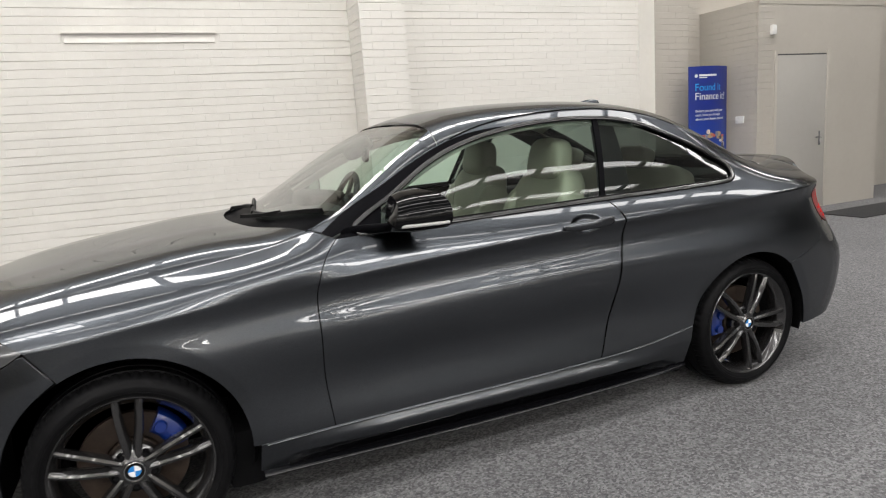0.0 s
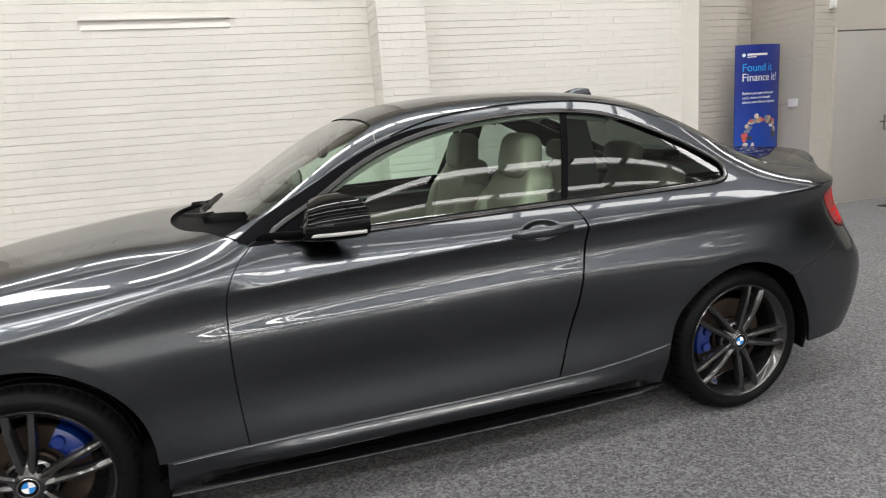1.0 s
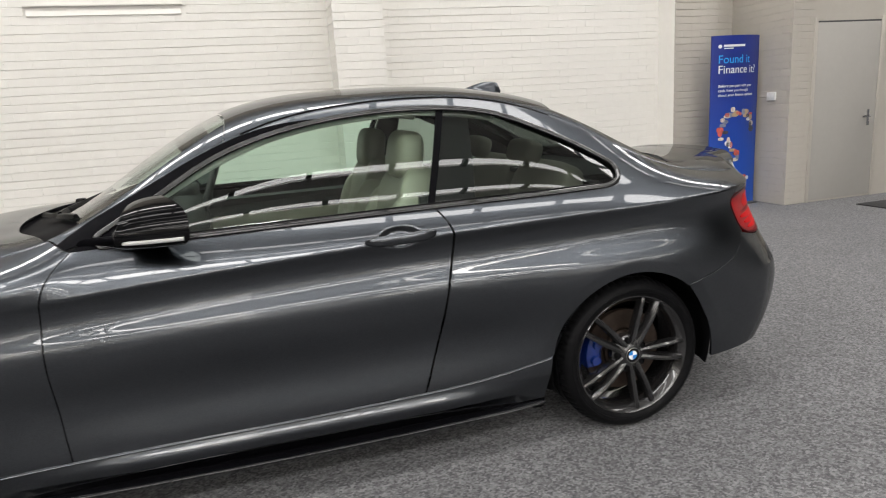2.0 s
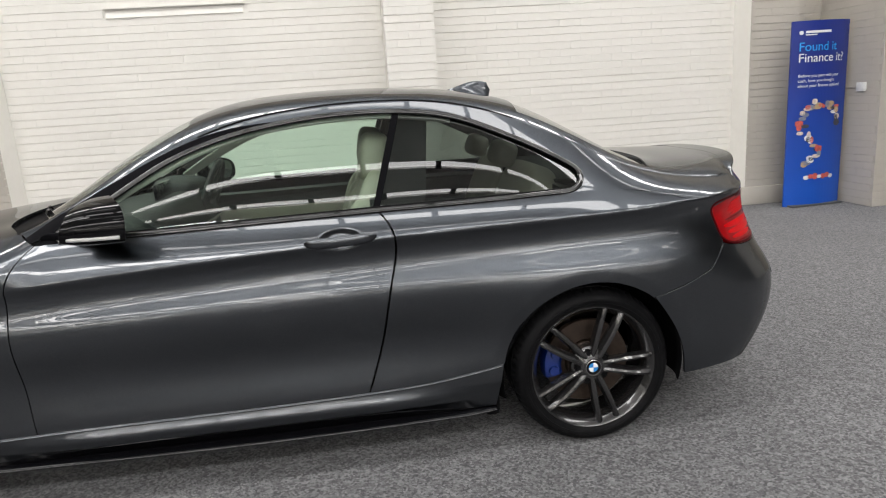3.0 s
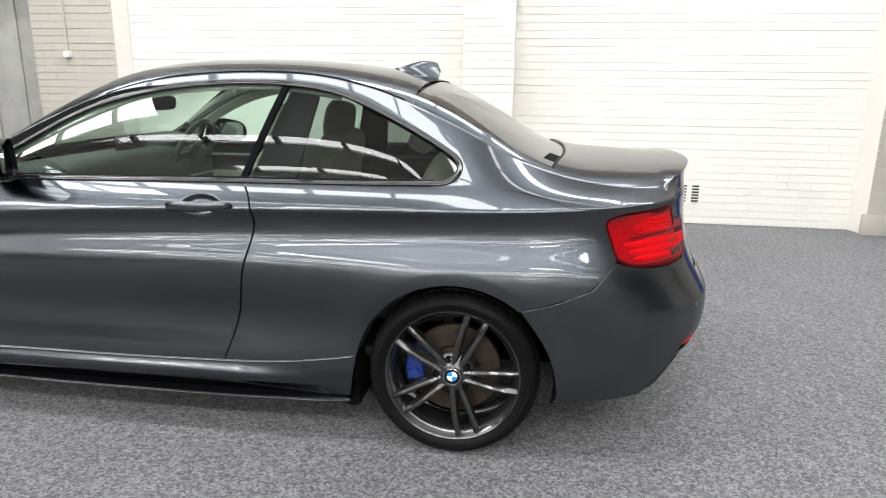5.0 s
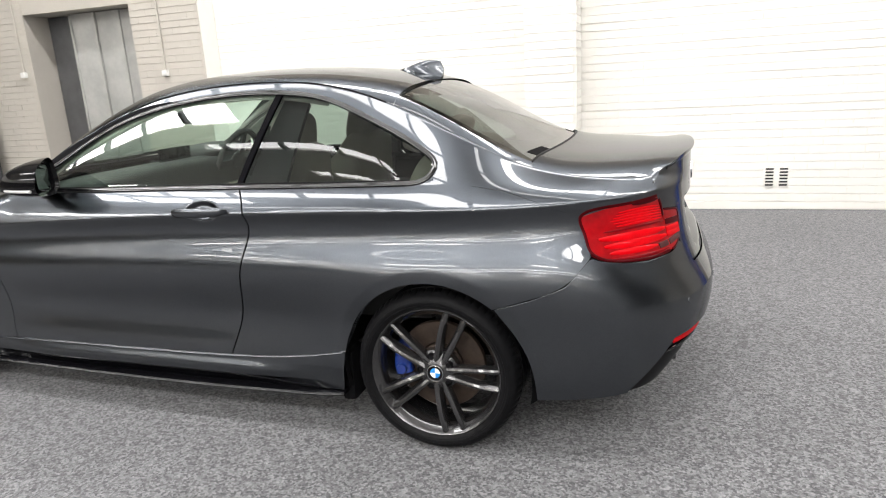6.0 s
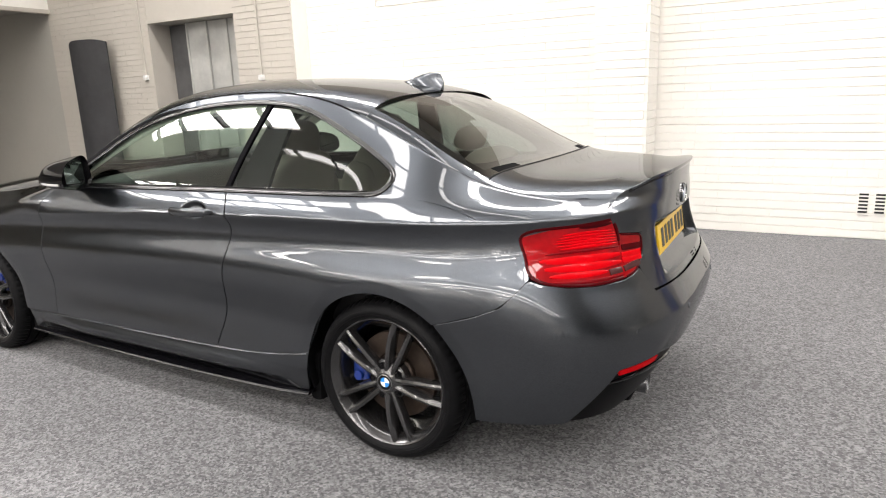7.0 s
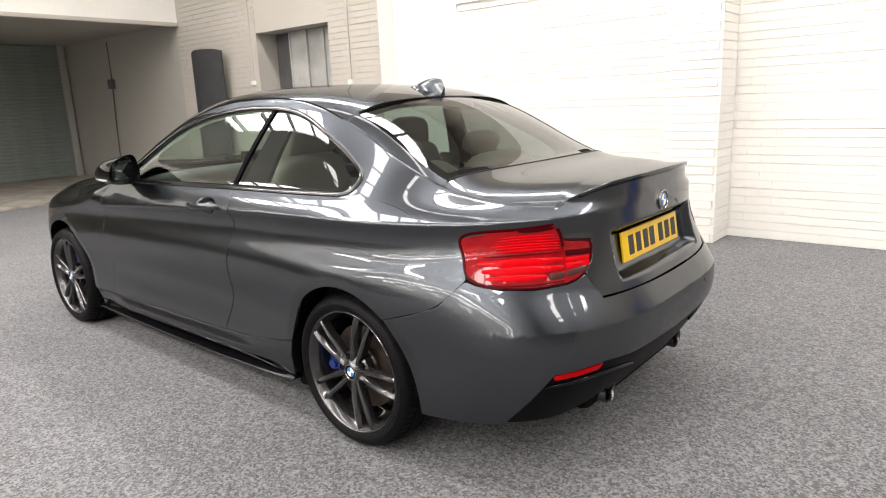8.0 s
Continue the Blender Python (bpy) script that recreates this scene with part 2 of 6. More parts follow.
def ceiling():
    bm = bmesh.new()
    edges = [SOUTH_Y - 0.2]
    for yy, ww, *_ in sorted(SKYLIGHTS):
        edges += [yy - ww / 2, yy + ww / 2]
    edges.append(4.15)
    for a, b in zip(edges[0::2], edges[1::2]):
        add_box(bm, WEST_X - 0.2, EAST_X + 0.2, a, b, ROOF_Z, ROOF_Z + 0.2)
    for yy, ww, _, x0, x1 in SKYLIGHTS:
        add_box(bm, WEST_X - 0.2, x0, yy - ww / 2, yy + ww / 2, ROOF_Z, ROOF_Z + 0.2)
        add_box(bm, x1, EAST_X + 0.2, yy - ww / 2, yy + ww / 2, ROOF_Z, ROOF_Z + 0.2)
    structure(part("ceiling", bm, M_CEIL, smooth=False), "pale painted factory roof with long roof lights", "ceiling")
    for n_, (yy, ww, _, sx0, sx1) in enumerate(SKYLIGHTS):
        frame_ob = structure(new("window_%d" % (n_ + 1)), "long unseen roof light, inferred or added as fill, with dark steel glazing bars", "roof light")
        x = sx0 + 0.35
        me = None
        while x < sx1:
            if me is None:
                bar = box("glazing_bar", -0.035, 0.035, yy - ww / 2, yy + ww / 2, ROOF_Z - 0.06, ROOF_Z + 0.02, M_STEEL, frame_ob)
                me = bar.data
                bar.location.x = x
            else:
                bar = new("glazing_bar", me)
                bar.parent = frame_ob
                bar.location.x = x
            x += 1.02
        # lattice girder beside the roof lights over the open side
        if yy > -8:
            continue
        girder = structure(new("roof_girder"), "dark steel lattice girder under the roof", "girder")
        gy = yy + ww / 2 + 0.10
        for z0 in (ROOF_Z - 0.10, ROOF_Z - 0.62):
            box("chord", sx0, sx1, gy - 0.03, gy + 0.03, z0, z0 + 0.06, M_STEEL, girder)
        web = None
        k = 0
        x = sx0 + 0.3
        while x < sx1 - 0.6:
            if web is None:
                web = box("web", -0.36, 0.36, -0.018, 0.018, -0.018, 0.018, M_STEEL, girder).data
                o = bpy.data.objects[girder.children[-1].name]
            else:
                o = new("web", web)
                o.parent = girder
            o.matrix_basis = pose(x + 0.28, gy, ROOF_Z - 0.33, 0, 40 if k % 2 else -40, 0)
            x += 0.56
            k += 1


ceiling()


# fluorescent battens
M_TUBE = plain("lit_fluorescent_tube", (1.0, 0.97, 0.92), 0.4, vary=0.0, emit=30.0)
M_BATTEN = plain("white_batten", (0.75, 0.75, 0.73), 0.4)


def batten(x, y, z):
    b = thing("ceiling_light", "white twin-tube fluorescent batten hung from the roof", "light", (x, y, z), group="fluorescent battens")
    box("body", -0.76, 0.76, -0.05, 0.05, 0.03, 0.09, M_BATTEN, b, 0.008)
    for yy in (-0.045, 0.045):
        bm = bmesh.new()
        bmesh.ops.create_cone(bm, cap_ends=True, segments=12, radius1=0.013, radius2=0.013, depth=1.44, matrix=pose(0, yy, 0.012, 0, 90, 0))
        part("tube", bm, M_TUBE, b)
    for xx in (-0.6, 0.6):
        box("hanger", xx - 0.006, xx + 0.006, -0.006, 0.006, 0.09, ROOF_Z - z, M_STEEL, b)
    return b


first = batten(-6.4, -6.1, 3.3)
for yy in (-6.1, -7.8, -9.6, -11.9, -14.2):
    for xx in (-6.4, -2.4, 1.6):
        if (xx, yy) != (-6.4, -6.1):
            copy_thing(first, pose(xx, yy, 3.3))

# enclosure in the corner
box_room = structure(new("wall_enclosure"), "grey painted block enclosure with a flush door", "enclosure")
box("wall", 4.3745, 4.57, 2.8745, WALL_Y, 0, 2.58, M_GREYWALL, box_room)
box("wall", 4.57, 6.66, 2.8745, 3.02, 0, 2.58, M_GREYWALL, box_room)
box("roof", 4.37, 6.68, 2.87, WALL_Y, 2.58, 2.62, M_GREYWALL, box_room)
box("wall", 6.52, 6.66, 3.02, WALL_Y, 0, 2.58, M_GREYWALL, box_room)
M_DOOR = wall_paint("grey_gloss_door", (0.42, 0.405, 0.375))
door_1 = structure(box("door_1", 4.70, 5.60, 2.866, 2.885, 0.02, 1.965, M_DOOR, None, 0.004), "flush grey painted door standing shut", "door")
box("door_frame", 4.655, 4.698, 2.858, 2.886, 0, 2.02, M_GREYWALL, door_1, 0.004)
box("door_frame", 5.602, 5.645, 2.858, 2.886, 0, 2.02, M_GREYWALL, door_1, 0.004)
# solid dark strip put in as the shaded gap over the door
box("shadow_gap", 4.70, 5.60, 2.872, 2.884, 1.968, 1.985, M_STEEL, door_1)
box("handle_plate", 5.475, 5.515, 2.858, 2.868, 0.82, 1.00, M_CHROME, door_1, 0.003, "worn metal handle plate")
box("handle", 5.38, 5.50, 2.825, 2.843, 0.915, 0.935, M_CHROME, door_1, 0.006)
sensor = thing("alarm_sensor", "small white alarm sensor on the enclosure wall", "sensor", (4.60, 2.87, 2.27))
box("body", -0.035, 0.035, -0.05, 0.012, -0.06, 0.06, M_BATTEN, sensor, 0.02)
sock = thing("wall_socket", "white wall socket with a short conduit", "socket", (4.37, 3.12, 1.215))
box("plate", -0.022, 0.012, -0.06, 0.06, -0.045, 0.045, M_BATTEN, sock, 0.006)
box("conduit", -0.010, 0.012, 0.06, 0.42, -0.008, 0.008, M_GREYWALL, sock, 0.004)

M_MAT = plain("black_door_mat", (0.022, 0.022, 0.023), 0.9, vary=0.3, scale=60, bump=0.4, bump_scale=300)
mat = thing("door_mat", "dark grey ribbed door mat lying on the carpet", "mat", (5.75, 2.16, 0.0))
box("body", -0.80, 0.80, -0.30, 0.30, 0.0, 0.012, M_MAT, mat, 0.004)

# ---- the car's surfaces: near side is -y, the nose at -x, rear axle at x = 0 ----
def spline(xs, ys):
    """A natural cubic spline through a few stations; runs straight on past its ends."""
    xs, ys = np.array(xs, float), np.array(ys, float)
    n = len(xs)
    h = np.diff(xs)
    A, r = np.eye(n), np.zeros(n)
    for i in range(1, n - 1):
        A[i, i - 1:i + 2] = h[i - 1], 2 * (h[i - 1] + h[i]), h[i]
        r[i] = 6 * ((ys[i + 1] - ys[i]) / h[i] - (ys[i] - ys[i - 1]) / h[i - 1])
    m = np.linalg.solve(A, r)

    def f(x):
        x = np.asarray(x, float)
        xc = np.clip(x, xs[0], xs[-1])
        i = np.clip(np.searchsorted(xs, xc) - 1, 0, n - 2)
        a, b, hh = xs[i + 1] - xc, xc - xs[i], h[i]
        return (m[i] * a ** 3 + m[i + 1] * b ** 3) / (6 * hh) + (ys[i] / hh - m[i] * hh / 6) * a + (ys[i + 1] / hh - m[i + 1] * hh / 6) * b
    return f


def spline_rows(zk, yk, z):
    """The same, with knots that differ from point to point: zk, yk (n, m), z (m)."""
    n = len(zk)
    h = [zk[i + 1] - zk[i] for i in range(n - 1)]
    d = [(yk[i + 1] - yk[i]) / h[i] for i in range(n - 1)]
    cp, dp = [None] * n, [None] * n
    cp[0], dp[0] = np.zeros_like(z), np.zeros_like(z)
    for i in range(1, n - 1):
        den = 2 * (h[i - 1] + h[i]) - h[i - 1] * cp[i - 1]
        cp[i] = h[i] / den
        dp[i] = (6 * (d[i] - d[i - 1]) - h[i - 1] * dp[i - 1]) / den
    mm = [np.zeros_like(z)] * n
    for i in range(n - 2, 0, -1):
        mm[i] = dp[i] - cp[i] * mm[i + 1]
    out = np.zeros_like(z)
    zc = np.clip(z, zk[0], zk[-1])
    for i in range(n - 1):
        sel = (zc >= zk[i]) & ((zc < zk[i + 1]) | (i == n - 2))
        a, b = zk[i + 1] - zc, zc - zk[i]
        v = (mm[i] * a ** 3 + mm[i + 1] * b ** 3) / (6 * h[i]) + (yk[i] / h[i] - mm[i] * h[i] / 6) * a + (yk[i + 1] / h[i] - mm[i + 1] * h[i] / 6) * b
        out = np.where(sel, v, out)
    return out


ST = [-3.4, -2.9, -2.45, -2.0, -1.4, -0.8, -0.3, 0.1, 0.5, 0.9]      # stations along the car
zCREASE = spline(ST, [0.70, 0.752, 0.800, 0.832, 0.868, 0.893, 0.905, 0.916, 0.932, 0.944])
zBELT = spline(ST, [0.745, 0.818, 0.872, 0.950, 0.978, 0.988, 0.996, 0.990, 0.965, 0.955])
wSILL = spline(ST, [0.80, 0.825, 0.832, 0.838, 0.838, 0.838, 0.845, 0.855, 0.86, 0.86])
wLOW = spline(ST, [0.83, 0.848, 0.856, 0.862, 0.862, 0.862, 0.866, 0.872, 0.872, 0.87])
wWAIST = spline(ST, [0.83, 0.856, 0.858, 0.846, 0.840, 0.841, 0.860, 0.876, 0.878, 0.87])
wMID = spline(ST, [0.82, 0.858, 0.870, 0.873, 0.874, 0.875, 0.881, 0.886, 0.884, 0.87])
wUNDER = spline(ST, [0.81, 0.850, 0.855, 0.851, 0.849, 0.848, 0.848, 0.849, 0.847, 0.835])
wCREASE = spline(ST, [0.80, 0.848, 0.862, 0.868, 0.872, 0.873, 0.872, 0.868, 0.862, 0.85])
wBELT = spline(ST, [0.77, 0.800, 0.805, 0.803, 0.800, 0.797, 0.790, 0.790, 0.800, 0.79])
GX = [-3.4, -3.1, -2.8, -2.5, -2.25, -2.06, -1.9, -1.72, -1.5, -1.3, -1.0, -0.7, -0.45, -0.25, 0.0, 0.2, 0.36, 0.52, 0.7, 0.9]
zG = spline(GX, [0.77, 0.842, 0.885, 0.915, 0.945, 0.985, 1.045, 1.14, 1.245, 1.318, 1.366, 1.373, 1.346, 1.288, 1.175, 1.078, 1.022, 0.995, 0.982, 0.972])
wG = spline(GX, [0.70, 0.70, 0.70, 0.70, 0.703, 0.708, 0.702, 0.678, 0.636, 0.604, 0.579, 0.574, 0.583, 0.600, 0.620, 0.634, 0.660, 0.700, 0.74, 0.76])
CX = [-3.5, -3.3, -3.0, -2.6, -2.3, -2.12, -2.0, -1.75, -1.55, -1.4, -1.2, -0.9, -0.6, -0.35, -0.17, 0.05, 0.22, 0.34, 0.43, 0.55, 0.75, 0.9]
zC = spline(CX, [0.72, 0.82, 0.905, 0.968, 0.998, 1.012, 1.062, 1.222, 1.334, 1.390, 1.423, 1.434, 1.424, 1.394, 1.352, 1.250, 1.146, 1.083, 1.061, 1.053, 1.047, 1.045])
zREAR = spline([0.15, 0.30, 0.45, 0.60, 0.75, 0.90, 1.1], [0.80, 0.890, 0.948, 0.945, 0.897, 0.880, 0.88])
nREAR = spline([0.15, 0.45, 0.80, 1.1], [3.7, 3.6, 2.8, 2.6])
XR0, XF0, XNOSE = 0.10, -2.75, -3.47
ARCHES = ((0.0, 0.305, 0.358), (-2.685, 0.315, 0.372))               # wheel arches: x, z, radius


def smooth01(t):
    t = np.clip(t, 0, 1)
    return t * t * (3 - 2 * t)


def side_base(x, z):
    """Half width of the body side, before the ends round off; the crease is softened over a centimetre."""
    return sum(k * side_raw(x, np.asarray(z, float) + d) for k, d in ((0.2, -0.006), (0.2, -0.003), (0.2, 0.0), (0.2, 0.003), (0.2, 0.006)))


def side_raw(x, z):
    x, z = np.broadcast_arrays(np.asarray(x, float), np.asarray(z, float))
    x, z = x.ravel(), z.ravel()
    zc, zb, zg = zCREASE(x), zBELT(x), zG(x)
    zb, zg = np.maximum(zb, zc + 0.02), np.maximum(zg, np.maximum(zb, zc + 0.02) + 0.02)
    o = np.ones_like(x)
    low = spline_rows([0.15 * o, 0.325 * o, 0.475 * o, 0.5 * (0.475 + zc) + 0.02, zc - 0.042, zc],
                      [wSILL(x), wLOW(x), wWAIST(x), wMID(x), wUNDER(x), wCREASE(x)], np.minimum(z, zc))
    up = spline_rows([zc, zb, zg], [wCREASE(x), wBELT(x), wG(x)], np.maximum(z, zc))
    tau = np.clip((z - zb) / (zg - zb), 0, 1)
    sharp = wBELT(x) + (wG(x) - wBELT(x)) * tau + 0.014 * 4 * tau * (1 - tau)
    tl = np.clip((z - zc) / (zb - zc), 0, 1)
    under = wCREASE(x) + (wBELT(x) - wCREASE(x)) * (0.55 * tl + 0.45 * tl ** 2)
    sharp = np.where(z > zb, sharp, under)
    k = smooth01((x + 0.25) / 0.4) + smooth01((-1.85 - x) / 0.2)
    w = np.where(z < zc, low, sharp * (1 - k) + up * k)
    for ax, az, ar in ARCHES:                                         # flared arches with a flat lip band
        r = np.hypot(x - ax, z - az)
        e, band = np.maximum(r - (ar + 0.042), 0), np.maximum(ar + 0.042 - r, 0)
        fl = (0.0065 * np.exp(-(e / 0.10) ** 1.3) - 0.09 * np.minimum(band, 0.06)) * smooth01((z - az + 0.15) / 0.3)
        w = w + fl
    cup = ((x + 0.915) / 0.078) ** 2 + ((z - 0.903) / 0.034) ** 2          # hollow behind the door handle
    return w - 0.024 * smooth01((1.15 - cup) / 0.9)


def end_factor(x, z):
    x, z = np.broadcast_arrays(np.asarray(x, float), np.asarray(z, float))
    x, z = x.ravel(), z.ravel()
    n = nREAR(z)
    t = np.clip((x - XR0) / (zREAR(z) - XR0), 0, 0.9999)
    f = (1 - t ** n) ** (1 / n)
    t2 = np.clip((XF0 - x) / (XF0 - XNOSE), 0, 0.9999)
    return f * (1 - t2 ** 2.5) ** (1 / 2.5)


def lift_side(x, z):
    return np.stack([x, -side_base(x, z) * end_factor(x, z), z], -1)


def edge_w(x):
    x = np.asarray(x, float).ravel()
    return wG(x) * end_factor(x, zG(x))


def top_z(x, y):
    t = np.abs(y) / edge_w(np.clip(x, -3.38, 0.74))
    h = zC(x) - zG(x)
    back, front = smooth01((x - 0.2) / 0.2), smooth01((-1.95 - x) / 0.25)
    k = 0.52 + 0.16 * back + 0.36 * front
    z = zC(x) - h * ((1 - k) * t ** 2 + k * np.minimum(t, 1.05) ** (7 + 3 * front))
    dome = smooth01((-2.05 - x) / 0.3) * (0.006 * smooth01((0.50 - np.abs(y)) / 0.22) - 0.003)
    return z + dome * smooth01((x + 3.45) / 0.4)


def lift_top(x, y):
    return np.stack([x, y, top_z(x, y)], -1)


def lift_phi(p, z):
    """Round the tail: p runs from 0 on the near flank to 1 at the middle of the rear, 2 on the far flank."""
    p, z = np.asarray(p, float), np.asarray(z, float)
    q = np.where(p > 1, 2 - p, p) * math.pi / 2
    n = nREAR(z)
    r = (np.abs(np.sin(q)) ** n + np.abs(np.cos(q)) ** n) ** (-1 / n)
    x = XR0 + (zREAR(z) - XR0) * np.sin(q) * r
    y = -side_base(x, z) * np.cos(q) * r
    return np.stack([x, np.where(p > 1, -y, y), z], -1)


def phi_x(x, z):
    n = float(nREAR(z))
    u = min(1, (x - XR0) / (float(zREAR(z)) - XR0))
    return math.atan2(u, (1 - u ** n) ** (1 / n)) * 2 / math.pi


def curve2(pts, smooth=True):
    """A smooth plane curve through points, by the share of its length."""
    p = np.array(pts, float)
    d = np.concatenate([[0], np.cumsum(np.hypot(*np.diff(p, axis=0).T))])
    d /= d[-1]
    if len(p) == 2 or not smooth:
        return lambda t: np.stack([np.interp(t, d, p[:, 0]), np.interp(t, d, p[:, 1])], -1)
    fx, fz = spline(d, p[:, 0]), spline(d, p[:, 1])
    return lambda t: np.stack([fx(t), fz(t)], -1)


def joined(*cs):
    """Curves end to end, each smooth in itself."""
    pts = np.concatenate([c(np.linspace(0, 1, 40)) for c in cs])
    keep = np.concatenate([[True], np.hypot(*np.diff(pts, axis=0).T) > 1e-6])
    return curve2(pts[keep], False)


def arc2(cx, cz, r, a0, a1):
    return lambda t: np.stack([cx + r * np.cos(np.radians(a0 + (a1 - a0) * t)), cz + r * np.sin(np.radians(a0 + (a1 - a0) * t))], -1)


def coons(B, T, L, R, s, t):
    b, tp, l, r = B(s), T(s), L(t), R(t)
    s, t = s[:, None], t[:, None]
    c00, c10, c01, c11 = B(np.array([0.0])), B(np.array([1.0])), T(np.array([0.0])), T(np.array([1.0]))
    return (1 - t) * b + t * tp + (1 - s) * l + s * r - ((1 - s) * (1 - t) * c00 + s * (1 - t) * c10 + (1 - s) * t * c01 + s * t * c11)


def panel(name, lift, B, T, L, R, material, parent, nu=40, nv=24, gaps=(0.002, 0.002, 0.002, 0.002), side=-1, rim=0.014, inset=0.0, label="", bulge=None):
    """A body panel: a four-sided patch (bottom, top, left, right edge in the plane of lift) with the surface's own normals and a turned-in edge.
    gaps: the shut lines at bottom, top, left, right in metres; inset: how far it lies under the body's skin."""
    lb = np.linalg.norm(np.diff(B(np.linspace(0, 1, 30)), axis=0), axis=1).sum()
    ll = max(np.linalg.norm(np.diff(L(np.linspace(0, 1, 30)), axis=0), axis=1).sum(), np.linalg.norm(np.diff(R(np.linspace(0, 1, 30)), axis=0), axis=1).sum())
    s1 = np.linspace(gaps[2] / lb, 1 - gaps[3] / lb, nu + 1)
    t1 = np.linspace(gaps[0] / ll, 1 - gaps[1] / ll, nv + 1)
    s, t = [g.ravel() for g in np.meshgrid(s1, t1)]
    ab = coons(B, T, L, R, s, t)
    e = 0.0015
    P = lift(ab[:, 0], ab[:, 1])
    N = np.cross(lift(ab[:, 0] + e, ab[:, 1]) - lift(ab[:, 0] - e, ab[:, 1]), lift(ab[:, 0], ab[:, 1] + e) - lift(ab[:, 0], ab[:, 1] - e))
    N /= np.maximum(np.linalg.norm(N, axis=1), 1e-12)[:, None]
    mid = P.mean(0)
    flip = np.dot(N.mean(0), mid - np.array([np.clip(mid[0], -2.6, -0.1), 0, 0.55])) < 0
    if flip:
        N = -N
    P = P - N * inset
    if bulge is not None:
        P = P + N * bulge(s, t)[:, None]
    if side > 0:
        P, N = P * [1, -1, 1], N * [1, -1, 1]
    n1 = nu + 1
    faces = [(j * n1 + i, j * n1 + i + 1, (j + 1) * n1 + i + 1, (j + 1) * n1 + i) for j in range(nv) for i in range(nu)]
    a, b, c, d = faces[len(faces) // 2 + nu // 2]
    if np.dot(np.cross(P[c] - P[a], P[d] - P[b]), N[a]) < 0:
        faces = [f[::-1] for f in faces]
    ring = list(range(nu + 1)) + [j * n1 + nu for j in range(1, nv + 1)] + [nv * n1 + i for i in range(nu - 1, -1, -1)] + [j * n1 for j in range(nv - 1, 0, -1)]
    V, NN = [P], [N]
    k0, m = len(P), len(ring)
    rp, rn = P[ring], N[ring]
    nxt, prv = np.roll(rp, -1, 0), np.roll(rp, 1, 0)
    out = np.cross(nxt - prv, rn)
    out /= np.maximum(np.linalg.norm(out, axis=1), 1e-9)[:, None]
    if np.dot((out * (rp - P.mean(0))).sum(1), np.ones(m)) < 0:
        out = -out
    if rim:
        V += [rp, rp + out * 0.0013 - rn * 0.0015, rp + out * 0.0013 - rn * 0.0015, rp - rn * rim]
        nb = rn * 0.7 + out * 0.7
        NN += [rn, nb, out, out]
        for q in (0, 2):
            for i in range(m):
                j = (i + 1) % m
                f = (k0 + q * m + i, k0 + q * m + j, k0 + (q + 1) * m + j, k0 + (q + 1) * m + i)
                faces.append(f)
    V, NN = np.concatenate(V), np.concatenate(NN)
    if rim:
        f = faces[-1]
        if np.dot(np.cross(V[f[2]] - V[f[0]], V[f[3]] - V[f[1]]), NN[f[0]]) < 0:
            base = len(faces) - 2 * m
            faces = faces[:base] + [f[::-1] for f in faces[base:]]
    me = bpy.data.meshes.new(name)
    me.from_pydata(V.tolist(), [], faces)
    me.materials.append(material)
    me.polygons.foreach_set("use_smooth", [True] * len(me.polygons))
    me.normals_split_custom_set_from_vertices(NN.tolist())
    ob = new(name, me)
    ob.parent = parent
    if label:
        tagged(ob, label)
    return ob


def lift_skirt(x, z):
    x, z = np.asarray(x, float), np.asarray(z, float)
    amp = smooth01((x + 2.32) / 0.5) * smooth01((-0.36 - x) / 0.45)
    w = side_base(x, np.maximum(z, 0.30)) * end_factor(x, z)
    w = w + amp * (0.015 * np.exp(-((z - 0.266) / 0.030) ** 2) - 0.9 * np.maximum(0.238 - z, 0)) - (1 - amp) * 0.25 * np.maximum(0.30 - z, 0)
    return np.stack([x, -w, z], -1)


car = thing("car", "dark grey metallic two-door coupe parked on the carpet", "car")
OVER = -0.004                                                        # panels of one pressing lap over one another
sill = curve2([(-2.29, 0.297), (-2.03, 0.306), (-1.3, 0.311), (-0.865, 0.318), (-0.6, 0.333), (-0.352, 0.372)])
DOOR_F = curve2([(-2.03, 0.306), (-2.046, 0.5), (-2.048, 0.70), (-2.036, 0.83), (-1.995, 0.915), (-1.945, 0.965)])
DOOR_R = curve2([(-0.865, 0.318), (-0.80, 0.50), (-0.752, 0.72), (-0.722, 0.87), (-0.735, 0.93), (-0.775, 0.988)])
WIN_BACK = [(-0.07, 0.998), (-0.015, 1.018), (0.0, 1.05), (-0.03, 1.088), (-0.12, 1.142), (-0.29, 1.226)]
BELT_F = curve2([(-1.945, 0.965), (-1.7, 0.973), (-1.3, 0.980), (-0.775, 0.988)])
LIGHT_TOP = curve2([(0.508, 0.880), (0.58, 0.898), (0.66, 0.912), (0.750, 0.922)])


def g_line(x0, x1, n=9, up=0.0):
    xs = np.linspace(x0, x1, n)
    return curve2(np.stack([xs, zG(xs) + up], -1))


